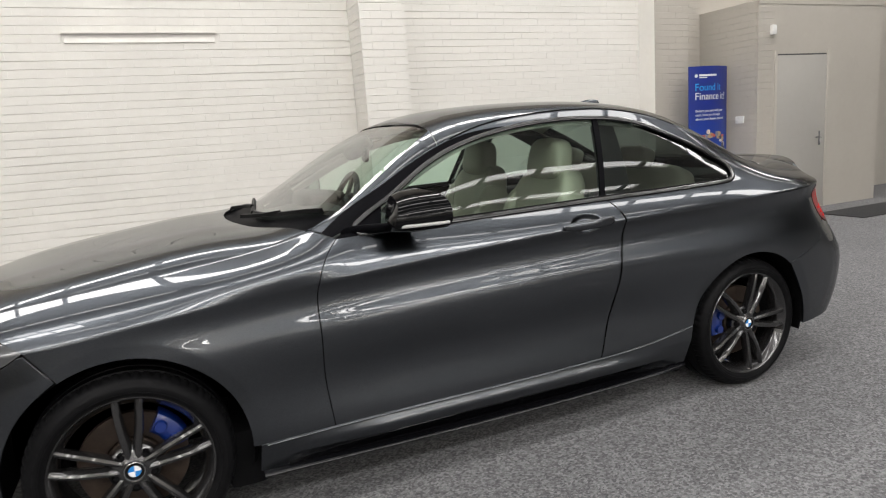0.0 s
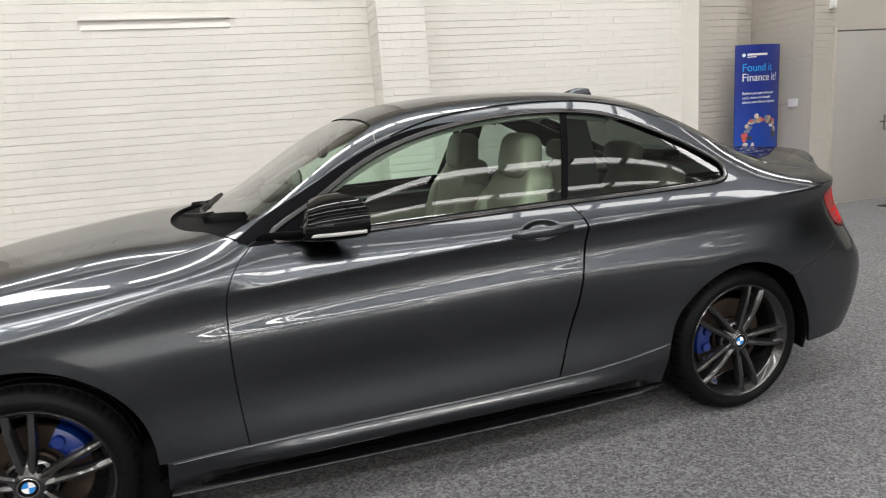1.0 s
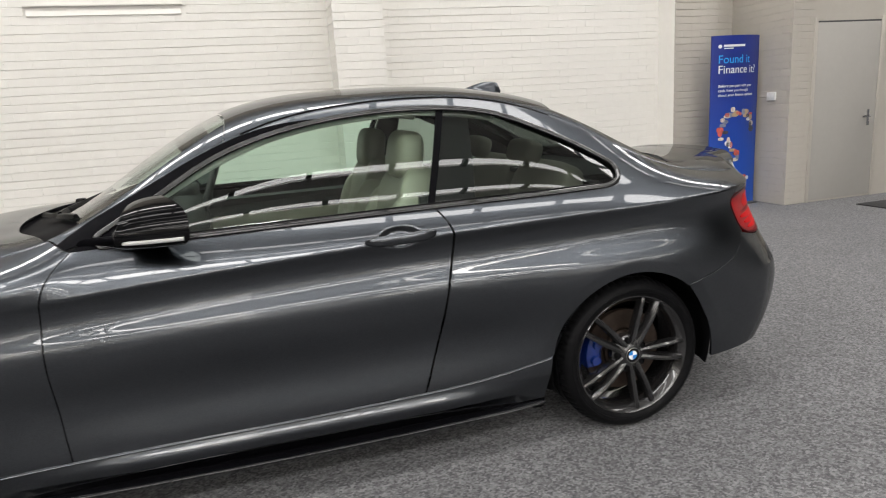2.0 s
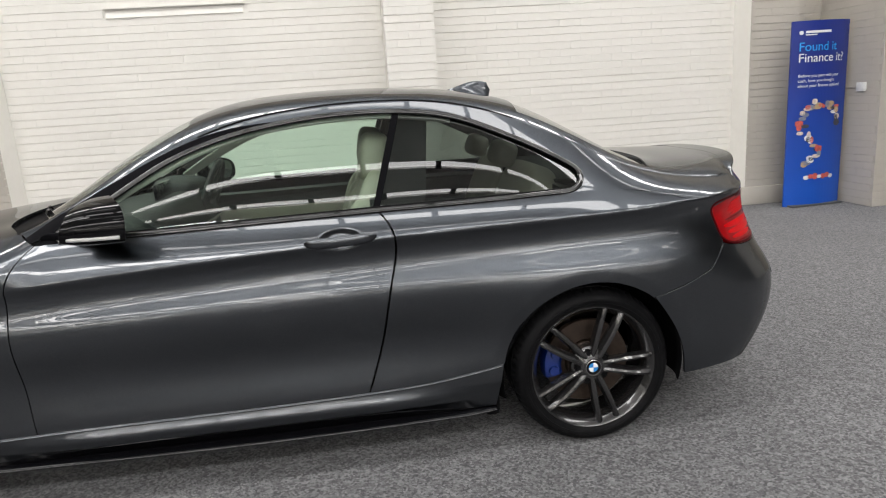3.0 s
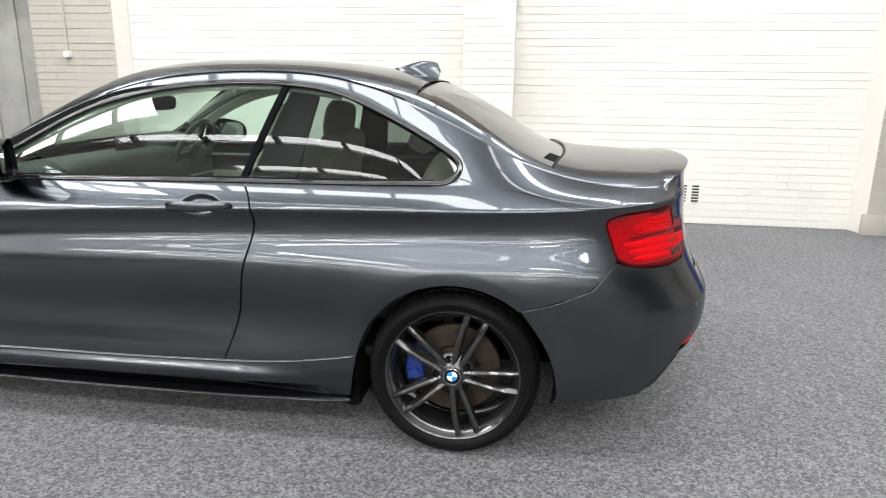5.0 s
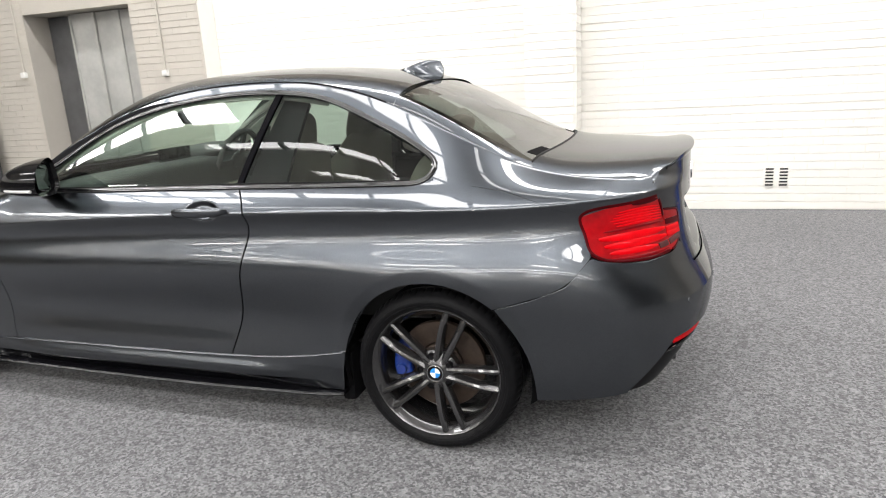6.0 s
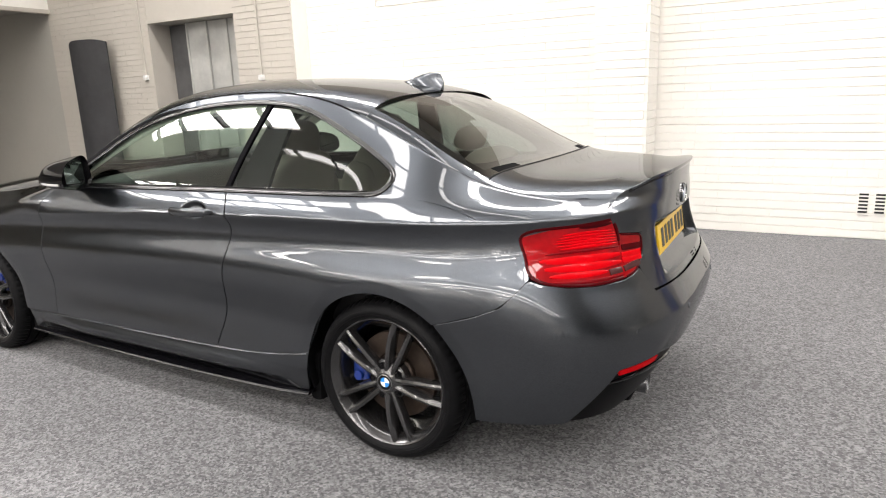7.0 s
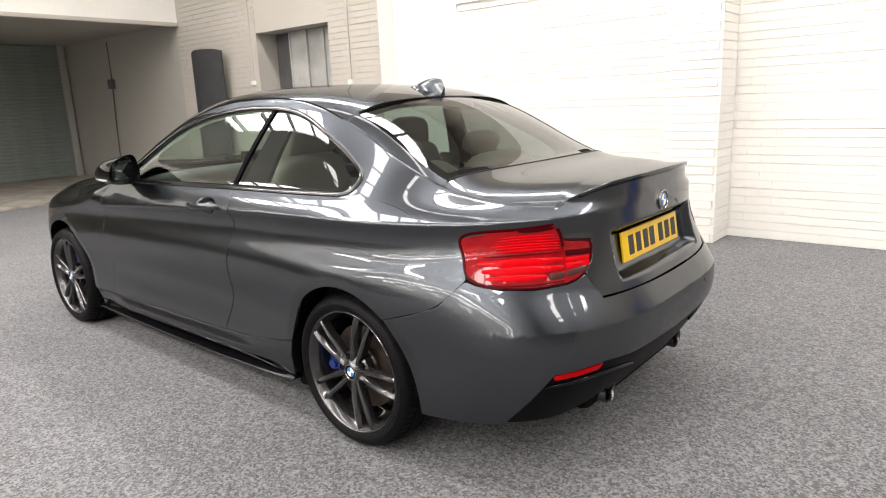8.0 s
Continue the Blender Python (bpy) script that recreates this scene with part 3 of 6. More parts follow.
skirts = {}
for sd in (-1, 1):
    # door
    door = panel("door", lift_side, curve2([(-2.03, 0.306), (-1.3, 0.311), (-0.865, 0.318)]), BELT_F, DOOR_F, DOOR_R, M_PAINT, car, 170, 110, gaps=(0.002, 0.002, 0.004, 0.0045), side=sd)
    # front wing
    bot = joined(arc2(*ARCHES[1], 117, -3), curve2([(-2.313, 0.297), (-2.03, 0.306)]))
    a0 = ARCHES[1][0] + ARCHES[1][2] * math.cos(radians(117)), ARCHES[1][1] + ARCHES[1][2] * math.sin(radians(117))
    panel("front_wing", lift_side, bot, joined(g_line(-3.10, -2.02, 11), curve2([(-2.02, float(zG(-2.02))), (-1.945, 0.965)])),
          curve2([a0, (-2.891, 0.697), (-2.932, 0.751), (-2.986, 0.786), (-3.04, 0.812), (-3.10, float(zG(-3.10)))], False), DOOR_F, M_PAINT, car, 110, 60, side=sd)
    # rear quarter, in pieces of one pressing
    bot = joined(curve2([(-0.865, 0.318), (-0.6, 0.333), (-0.352, 0.372)]), arc2(*ARCHES[0], 169, 50))
    a1 = ARCHES[0][0] + ARCHES[0][2] * math.cos(radians(50)), ARCHES[0][1] + ARCHES[0][2] * math.sin(radians(50))
    q_top = curve2([(-0.775, 0.988), (-0.3, 0.994), (-0.07, 0.998), (0.2, 0.98), (0.40, 0.93), (0.508, 0.880)])
    quarter = panel("rear_quarter", lift_side, bot, q_top, DOOR_R, joined(curve2([a1, (0.36, 0.622), (0.47, 0.667), (0.552, 0.752)]), curve2([(0.552, 0.752), (0.528, 0.82), (0.508, 0.880)])), M_PAINT, car, 110, 64, side=sd,
                    gaps=(0.002, OVER, 0.0035, 0.002), rim=0)
    panel("rear_pillar", lift_side, curve2([(-0.07, 0.998), (0.2, 0.98), (0.40, 0.93), (0.508, 0.880)]), g_line(-0.42, 0.62, 11), joined(curve2(WIN_BACK), curve2([WIN_BACK[-1], (-0.42, float(zG(-0.42)))])),
          curve2([(0.508, 0.880), (0.57, 0.94), (0.62, float(zG(0.62)))]), M_PAINT, quarter, 50, 30, side=sd, gaps=(OVER, 0, 0, OVER), rim=0)
    panel("tail_shoulder", lift_side, LIGHT_TOP, g_line(0.62, 0.73, 5), curve2([(0.508, 0.880), (0.57, 0.94), (0.62, float(zG(0.62)))]),
          curve2([(0.750, 0.922), (0.73, float(zG(0.73)))]), M_PAINT, quarter, 24, 12, side=sd, gaps=(0.002, 0, OVER, 0.0), rim=0)
    rail_low = joined(curve2([(-1.945, 0.975), (-1.86, 1.005), (-1.71, 1.085), (-1.54, 1.185), (-1.32, 1.268), (-1.02, 1.319), (-0.67, 1.325), (-0.46, 1.293), (-0.29, 1.226)]))
    panel("roof_rail", lift_side, rail_low, g_line(-2.02, -0.42, 21), curve2([(-1.945, 0.975), (-2.02, float(zG(-2.02)))]), curve2([(-0.29, 1.226), (-0.42, float(zG(-0.42)))]),
          M_PAINT, quarter, 70, 8, side=sd, gaps=(0, 0, 0, OVER), rim=0)
    # side glass
    panel("door_window", lift_side, curve2([(-1.86, 0.975), (-1.3, 0.980), (-0.790, 0.988)]), curve2([(-1.86, 1.005), (-1.71, 1.085), (-1.54, 1.185), (-1.32, 1.268), (-1.02, 1.319), (-0.682, 1.325)]),
          curve2([(-1.86, 0.975), (-1.86, 1.005)]), curve2([(-0.790, 0.988), (-0.682, 1.325)]), M_GLASS, door, 40, 20, side=sd, inset=0.010, rim=0)
    panel("quarter_window", lift_side, curve2([(-0.772, 0.989), (-0.3, 0.994), (-0.07, 0.998)]), curve2([(-0.662, 1.325), (-0.46, 1.293), (-0.29, 1.226), (-0.12, 1.142), (-0.03, 1.088)]),
          curve2([(-0.772, 0.989), (-0.662, 1.325)]), curve2([(-0.07, 0.998), (-0.015, 1.018), (0.0, 1.05), (-0.03, 1.088)]), M_PRIVACY, quarter, 36, 20, side=sd, inset=0.010, rim=0)
    # side skirt: a bright shoulder over a hollow, with a black blade under it
    skirt = panel("side_skirt", lift_skirt, curve2([(-2.30, 0.190), (-1.3, 0.183), (-0.9, 0.180), (-0.385, 0.196)]), sill, curve2([(-2.30, 0.190), (-2.29, 0.297)]), curve2([(-0.385, 0.196), (-0.352, 0.372)]),
                  M_PAINT, car, 60, 24, side=sd)
    skirts[sd] = skirt
    bm = bmesh.new()
    rows = []
    for x in np.linspace(-2.29, -0.385, 50):
        zb = 0.176 - 0.014 * math.sin(math.pi * min(1, max(0, (x + 2.3) / 1.9)) ** 1.4)
        w = float(wSILL(x)) + 0.026 - 0.02 * max(0, (x + 0.55) / 0.17) ** 2 * (x > -0.55)
        rows.append([bm.verts.new((x, sd * (w + dw), zb + dz)) for dw, dz in ((-0.085, 0.016), (-0.007, 0.013), (-0.002, 0.010), (0.001, 0.004), (-0.002, 0.0), (-0.085, 0.0))])
    for r0, r1 in zip(rows, rows[1:]):
        for i in range(6):
            bm.faces.new((r0[i], r0[(i + 1) % 6], r1[(i + 1) % 6], r1[i]))
    for r in (rows[0], rows[-1]):
        bm.faces.new(r)
    bmesh.ops.recalc_face_normals(bm, faces=bm.faces[:])
    part("blade", bm, M_BLACK, skirt, "gloss black skirt blade")
    # black sheet over the painted skirt stands for its dark reflection
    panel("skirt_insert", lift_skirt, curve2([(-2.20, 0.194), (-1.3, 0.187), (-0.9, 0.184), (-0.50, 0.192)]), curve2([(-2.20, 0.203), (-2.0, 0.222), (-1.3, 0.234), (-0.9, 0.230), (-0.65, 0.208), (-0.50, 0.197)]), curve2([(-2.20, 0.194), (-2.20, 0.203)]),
          curve2([(-0.50, 0.192), (-0.50, 0.197)]), M_BLACK, skirt, 50, 6, side=sd, inset=-0.003, gaps=(0, 0, 0, 0), rim=0.004, label="gloss black sheet for the dark reflection in the skirt")


def xline(x, w0, w1):
    return curve2([(x, w0), (x, w1)])


def e_line(x0, x1, sg, inset=0.0, n=9):
    xs = np.linspace(x0, x1, n)
    return curve2(np.stack([xs, sg * (edge_w(xs) - inset)], -1))


w1, w2 = float(edge_w(-3.38)[0]), float(edge_w(-2.03)[0])
panel("bonnet", lift_top, e_line(-3.38, -2.03, -1), e_line(-3.38, -2.03, 1), curve2([(-3.38, -w1), (-3.42, 0), (-3.38, w1)]),
      curve2([(-2.03, -w2), (-2.07, -0.64), (-2.15, -0.50), (-2.215, -0.28), (-2.24, 0.0), (-2.215, 0.28), (-2.15, 0.50), (-2.07, 0.64), (-2.03, w2)]), M_PAINT, car, 60, 60)


def screen_side(sg, n=9):
    """The edge of the windscreen: hard by the bonnet's corner at its foot, well inside the roof's edge at the top."""
    xs = np.linspace(-1.93, -1.45, n)
    return curve2(np.stack([xs, sg * (edge_w(xs) - 0.012 - 0.088 * ((xs + 1.93) / 0.48) ** 1.8)], -1))


wa, wb = float(edge_w(-1.93)[0]) - 0.012, float(edge_w(-1.45)[0]) - 0.100
panel("windscreen", lift_top, screen_side(-1), screen_side(1), curve2([(-1.93, -wa), (-2.02, -0.5), (-2.09, -0.25), (-2.11, 0), (-2.09, 0.25), (-2.02, 0.5), (-1.93, wa)]),
      curve2([(-1.45, -wb), (-1.475, -0.25), (-1.485, 0), (-1.475, 0.25), (-1.45, wb)]), M_SCREEN, car, 40, 40, inset=0.004, rim=0)
wr = float(edge_w(-0.19)[0])
wf = float(edge_w(-1.46)[0])
panel("roof", lift_top, e_line(-1.46, -0.19, -1), e_line(-1.46, -0.19, 1), curve2([(-1.46, -wf), (-1.452, -wb - 0.02), (-1.475, -0.25), (-1.485, 0), (-1.475, 0.25), (-1.452, wb + 0.02), (-1.46, wf)]), curve2([(-0.19, -wr), (-0.165, 0), (-0.19, wr)]), M_PAINT, car, 60, 60,
      gaps=(0, 0, 0.002, 0.002), rim=0)
for sg in (-1, 1):
    panel("windscreen_pillar", lift_top, e_line(-2.03, -1.46, -1), screen_side(-1), curve2([(-2.03, -w2), (-1.93, -wa)]), curve2([(-1.46, -wf), (-1.45, -wb)]), M_PAINT, car, 40, 8,
          gaps=(0, 0, 0, OVER), rim=0, side=sg if sg > 0 else -1)
    wq, ww_ = float(edge_w(0.33)[0]), float(edge_w(-0.19)[0])
    panel("rear_screen_pillar", lift_top, e_line(-0.19, 0.33, -1), curve2([(-0.19, -ww_ + 0.052), (0.05, -float(edge_w(0.05)[0]) + 0.046), (0.325, -0.610)]), curve2([(-0.19, -ww_), (-0.19, -ww_ + 0.052)]),
          curve2([(0.33, -wq), (0.325, -0.610)]), M_PAINT, car, 30, 5, gaps=(0, 0, OVER, OVER), rim=0, side=sg)
SCREEN_LOW = [(0.325, -0.610), (0.362, -0.42), (0.380, -0.22), (0.386, 0), (0.380, 0.22), (0.362, 0.42), (0.325, 0.610)]


def lift_rear_glass(x, y):
    """The rear screen: curved across more evenly than the pillars beside it, and level with them at its sides."""
    x = np.asarray(x, float)
    w = edge_w(x)
    k = 0.52 + 0.16 * smooth01((x - 0.2) / 0.2)
    drop = lambda t, q: (1 - q) * t ** 2 + q * np.minimum(t, 1.05) ** 7
    side_t = 1 - 0.049 / w
    return np.stack([x, y, zC(x) - (zC(x) - zG(x)) * drop(np.abs(y) / w, 0.3 * k) * drop(side_t, k) / drop(side_t, 0.3 * k)], -1)


panel("rear_window", lift_rear_glass, curve2([(-0.19, -ww_ + 0.052), (0.05, -float(edge_w(0.05)[0]) + 0.046), (0.325, -0.610)]), curve2([(-0.19, ww_ - 0.052), (0.05, float(edge_w(0.05)[0]) - 0.046), (0.325, 0.610)]),
      curve2([(-0.19, -ww_ + 0.052), (-0.165, 0), (-0.19, ww_ - 0.052)]), curve2(SCREEN_LOW), M_DARKGLASS, car, 40, 50, inset=0.004, rim=0)
LID_P = (0.5455, 0.575, 0.60, 0.63, 0.66, 0.70, 0.75, 0.80, 0.85, 0.925, 1.0)


def lid_rim(p):
    """Where the lid's top meets its rear face, by the share of the way round the tail."""
    z = 1.03
    for _ in range(25):
        P3 = lift_phi(np.array([p]), np.array([z]))[0]
        z = float(top_z(P3[:1], P3[1:2])[0]) - 0.004
    return P3


RIM = [lid_rim(p) for p in LID_P]
LID_END = [(q[0], q[1]) for q in RIM] + [(q[0], -q[1]) for q in RIM[-2::-1]]
boot = panel("boot_lid", lift_top, curve2([*[(x, -float(edge_w(x)[0])) for x in np.linspace(0.33, 0.68, 8)], LID_END[0]]), curve2([*[(x, float(edge_w(x)[0])) for x in np.linspace(0.33, 0.68, 8)], LID_END[-1]]), curve2([(0.33, -wq), *curve2(SCREEN_LOW)(np.linspace(0.01, 0.99, 41)), (0.33, wq)], False), curve2(LID_END),
             M_PAINT, car, 30, 60)


# ---- tail: lid face, lights, bumper ----
def lift_lid(p, z):
    """The lid's rear face, with the shallow hollow for the number plate."""
    P3 = lift_phi(p, z)
    y = np.abs(P3[:, 1])
    w = smooth01((0.375 - y) / 0.035) * smooth01((z - 0.688) / 0.03) * smooth01((0.885 - z) / 0.05)
    P3[:, 0] += w * (np.minimum(zREAR(z) - 0.060, P3[:, 0] - 0.006) - P3[:, 0])
    return P3


def lift_bumper(p, z):
    P3 = lift_phi(p, z)
    out = 0.022 * np.clip((0.705 - z) / 0.12, 0, 1) ** 1.4 - 0.040 * np.clip((0.585 - z) / 0.36, 0, 1)
    P3[:, 0] += out * smooth01((P3[:, 0] - 0.35) / 0.35)
    P3[:, 1] *= 1 + 0.010 * smooth01((0.610 - z) / 0.10) * smooth01((P3[:, 0] - 0.45) / 0.25)
    return P3


def far(pts):
    return [(2 - a, b) for a, b in pts][::-1]


LID_L, LID_B = 0.660, 0.668
top_mid = [(p, q[2]) for p, q in zip(LID_P, RIM) if p >= LID_L]
face = panel("lid_face", lift_lid, curve2([(LID_L, LID_B), (0.8, 0.662), (1, 0.660), (1.2, 0.662), (2 - LID_L, LID_B)]), curve2(top_mid + far(top_mid)[1:]), curve2([(LID_L, LID_B), top_mid[0]]),
             curve2([(2 - LID_L, LID_B), (2 - LID_L, top_mid[0][1])]), M_PAINT, boot, 90, 50, gaps=(0.002, 0, OVER, OVER), rim=0)
for sd in (-1, 1):
    panel("lid_corner", lift_phi, curve2([(0.574, 0.871), (LID_L, 0.856)]), curve2([(p, q[2]) for p, q in zip(LID_P, RIM) if p <= LID_L]), curve2([(0.574, 0.871), (0.557, 0.921), (LID_P[0], RIM[0][2])]), curve2([(LID_L, 0.856), top_mid[0]]),
          M_PAINT, boot, 14, 16, gaps=(0.002, 0, 0.001, OVER), rim=0.008, side=sd)
    panel("lid_edge", lift_phi, curve2([(0.640, 0.738), (LID_L, 0.672)]), curve2([(0.656, 0.852), (LID_L, 0.856)]), curve2([(0.640, 0.738), (0.637, 0.752), (0.650, 0.775), (0.656, 0.852)]), curve2([(LID_L, 0.672), (LID_L, 0.856)]),
          M_PAINT, boot, 6, 16, gaps=(0, OVER, 0, OVER), rim=0.01, side=sd)

M_RED = plain("red_lamp_lens", (0.24, 0.001, 0.003), 0.35, vary=0.3, scale=14, coat=0.5, spec=0.05)
M_REDLIT = plain("bright_red_light_guide", (0.50, 0.001, 0.004), 0.4, vary=0.08, scale=40, coat=0.2, spec=0.02)
M_REDDARK = plain("smoked_red_lens", (0.045, 0.001, 0.002), 0.3, vary=0.1, coat=0.10, spec=0.03)
M_REDDIM = plain("dim_red_lens", (0.13, 0.001, 0.003), 0.35, vary=0.2, scale=30, coat=0.12, spec=0.04)
M_SMOKE = plain("smoked_grey_lens", (0.060, 0.022, 0.022), 0.3, vary=0.2, scale=40, coat=0.15, spec=0.05)


def surface_frames(lift, curve, n, side=-1, inset=0.0):
    ab = curve(np.linspace(0, 1, n))
    e = 0.0015
    P3 = lift(ab[:, 0], ab[:, 1])
    N = np.cross(lift(ab[:, 0] + e, ab[:, 1]) - lift(ab[:, 0] - e, ab[:, 1]), lift(ab[:, 0], ab[:, 1] + e) - lift(ab[:, 0], ab[:, 1] - e))
    N /= np.maximum(np.linalg.norm(N, axis=1), 1e-12)[:, None]
    if np.dot(N.mean(0), P3.mean(0) - np.array([np.clip(P3[:, 0].mean(), -2.6, -0.1), 0, 0.55])) < 0:
        N = -N
    P3 = P3 - N * inset
    if side > 0:
        P3, N = P3 * [1, -1, 1], N * [1, -1, 1]
    return P3, N


def ribbon(name, lift, curve, width, height, material, parent, n=60, side=-1, inset=0.0, closed=False, label="", taper=False):
    """A rounded strip laid along a curve on the body's skin."""
    P3, N = surface_frames(lift, curve, n, side, inset)
    T = np.gradient(P3, axis=0)
    T /= np.maximum(np.linalg.norm(T, axis=1), 1e-12)[:, None]
    Bn = np.cross(N, T)
    prof = [(-0.5, -0.5), (-0.5, 0.5), (-0.36, 0.88), (0, 1.0), (0.36, 0.88), (0.5, 0.5), (0.5, -0.5)]
    bm = bmesh.new()
    rows = []
    for i in range(n):
        k = 1.0 if not taper else 0.25 + 0.75 * math.sin(math.pi * i / (n - 1)) ** 0.6
        rows.append([bm.verts.new(P3[i] + Bn[i] * (u * width * k) + N[i] * (v * height)) for u, v in prof])
    for i in range(n - (0 if closed else 1)):
        r0, r1 = rows[i], rows[(i + 1) % n]
        for j in range(len(prof)):
            bm.faces.new((r0[j], r0[(j + 1) % len(prof)], r1[(j + 1) % len(prof)], r1[j]))
    if not closed:
        bm.faces.new(rows[0])
        bm.faces.new(rows[-1][::-1])
    bmesh.ops.recalc_face_normals(bm, faces=bm.faces[:])
    return part(name, bm, material, parent, label, angle=60)


L_OUT = [(0.352, 0.757), (0.336, 0.82), (0.325, 0.880)]
for sd in (-1, 1):
    bot = curve2([(0.352, 0.757), (0.372, 0.742), (0.43, 0.728), (0.50, 0.723), (0.578, 0.728)])
    lamp_out = panel("tail_light", lift_phi, bot, curve2([(0.325, 0.880), (0.44, 0.912), (0.556, 0.921)]), curve2(L_OUT), curve2([(0.578, 0.728), (0.577, 0.82), (0.556, 0.921)]), M_RED, car, 36, 20, side=sd, gaps=(0.002, 0.002, 0.002, 0.0), label="red rear lamp with smoked edges")
    lamp_in = panel("lid_light", lift_phi, curve2([(0.5795, 0.729), (0.606, 0.736), (0.632, 0.752)]), curve2([(0.5785, 0.867), (0.62, 0.860), (0.652, 0.852)]), curve2([(0.5795, 0.729), (0.5785, 0.867)]),
                    curve2([(0.632, 0.752), (0.645, 0.775), (0.652, 0.852)]), M_RED, boot, 16, 16, side=sd, gaps=(0.002, 0.002, 0.0, 0.002), label="red rear lamp on the boot lid")
    ribbon("lens_edge", lift_phi, curve2([(0.556, 0.919), (0.44, 0.910), (0.329, 0.879), (0.339, 0.82), (0.355, 0.760), (0.374, 0.745), (0.43, 0.731), (0.50, 0.726), (0.575, 0.731)]), 0.010, 0.0016, M_REDDARK, lamp_out, 70, sd)
    # upper block of ribbed red lens, the dim band under it and the broad lower light
    for k in range(6):
        z = 0.838 + 0.0088 * k
        ribbon("lens_rib", lift_phi, curve2([(0.405 + 0.008 * abs(k - 2), z), (0.47, z + 0.003), (0.568 - 0.003 * max(0, k - 3) ** 2, z + 0.002)]), 0.0092, 0.0020, M_REDLIT, lamp_out, 30, sd, taper=True)
    ribbon("smoked_strip", lift_phi, curve2([(0.385, 0.824), (0.47, 0.829), (0.577, 0.828)]), 0.009, 0.0018, M_REDDIM, lamp_out, 40, sd, taper=True)
    for z, w in ((0.803, 0.026), (0.779, 0.026), (0.757, 0.020)):
        ribbon("light_guide", lift_phi, curve2([(0.372 + (0.803 - z) * 0.5, z), (0.45, z + 0.001), (0.5765 if z > 0.77 else 0.535, z + 0.001)]), w, 0.0024, M_REDLIT, lamp_out, 40, sd, taper=True)
    ribbon("smoked_strip", lift_phi, curve2([(0.40, 0.740), (0.47, 0.7365), (0.576, 0.740)]), 0.011, 0.0022, M_REDDIM, lamp_out, 30, sd, taper=True)
    ribbon("smoked_strip", lift_phi, curve2([(0.540, 0.754), (0.576, 0.756)]), 0.020, 0.0030, M_SMOKE, lamp_out, 12, sd)
    ribbon("smoked_strip", lift_phi, curve2([(0.470, 0.905), (0.510, 0.908), (0.557, 0.908)]), 0.018, 0.0022, M_REDDARK, lamp_out, 30, sd, taper=True)
    ribbon("smoked_strip", lift_phi, curve2([(0.565, 0.905), (0.572, 0.880), (0.576, 0.845)]), 0.012, 0.0022, M_REDDARK, lamp_out, 20, sd)
    ribbon("smoked_strip", lift_phi, curve2([(0.582, 0.822), (0.649, 0.818)]), 0.020, 0.0020, M_REDDARK, lamp_in, 14, sd)
    for z in (0.798, 0.782):
        ribbon("light_guide", lift_phi, curve2([(0.581, z), (0.646, z - 0.001)]), 0.018, 0.0024, M_REDLIT, lamp_in, 14, sd)
    ribbon("smoked_strip", lift_phi, curve2([(0.582, 0.756), (0.637, 0.766)]), 0.020, 0.0028, M_SMOKE, lamp_in, 14, sd)
    ribbon("lens_edge", lift_phi, curve2([(0.583, 0.865), (0.62, 0.858), (0.649, 0.850), (0.642, 0.776), (0.629, 0.754), (0.606, 0.738), (0.585, 0.732)]), 0.007, 0.0018, M_REDDARK, lamp_in, 40, sd)

bt = [(phi_x(0.234, 0.581), 0.581), (phi_x(0.36, 0.619), 0.619), (phi_x(0.47, 0.664), 0.664), (0.347, 0.750), (0.372, 0.737), (0.43, 0.723), (0.50, 0.718), (0.578, 0.723), (0.606, 0.731), (0.634, 0.748), (LID_L - 0.006, 0.690), (LID_L, 0.664), (1, 0.656)]
bl = [(phi_x(0.372, 0.245), 0.245), (0.450, 0.258), (0.514, 0.448), (0.640, 0.462), (0.72, 0.448), (1, 0.430)]
ends = curve2([bl[0], (phi_x(0.345, 0.40), 0.40), bt[0]])
ends_far = curve2([(2 - a, b) for a, b in [bl[0], (phi_x(0.345, 0.40), 0.40), bt[0]]])
bumper = panel("rear_bumper", lift_bumper, curve2(bl + far(bl)[1:], False), curve2(bt + far(bt)[1:], False), ends, ends_far, M_PAINT, car, 200, 40)
dl = [(0.450, 0.258), (0.514, 0.448), (0.640, 0.462), (0.72, 0.448), (1, 0.430)]
db = [(0.458, 0.250), (0.60, 0.235), (0.75, 0.262), (0.80, 0.225), (1, 0.225)]
M_DIFF = plain("satin_black_plastic", (0.005, 0.005, 0.0055), 0.4, vary=0.2, spec=0.05)
diff = panel("diffuser", lift_bumper, curve2(db + far(db)[1:], False), curve2(dl + far(dl)[1:], False), curve2([db[0], dl[0]]), curve2([(2 - a, b) for a, b in [db[0], dl[0]]]), M_DIFF, bumper, 120, 20, inset=0.018, gaps=(0, -0.01, 0, 0),
             label="gloss black rear diffuser")
M_TIP = plain("dark_chrome", (0.14, 0.14, 0.145), 0.22, 1.0, 0.1)
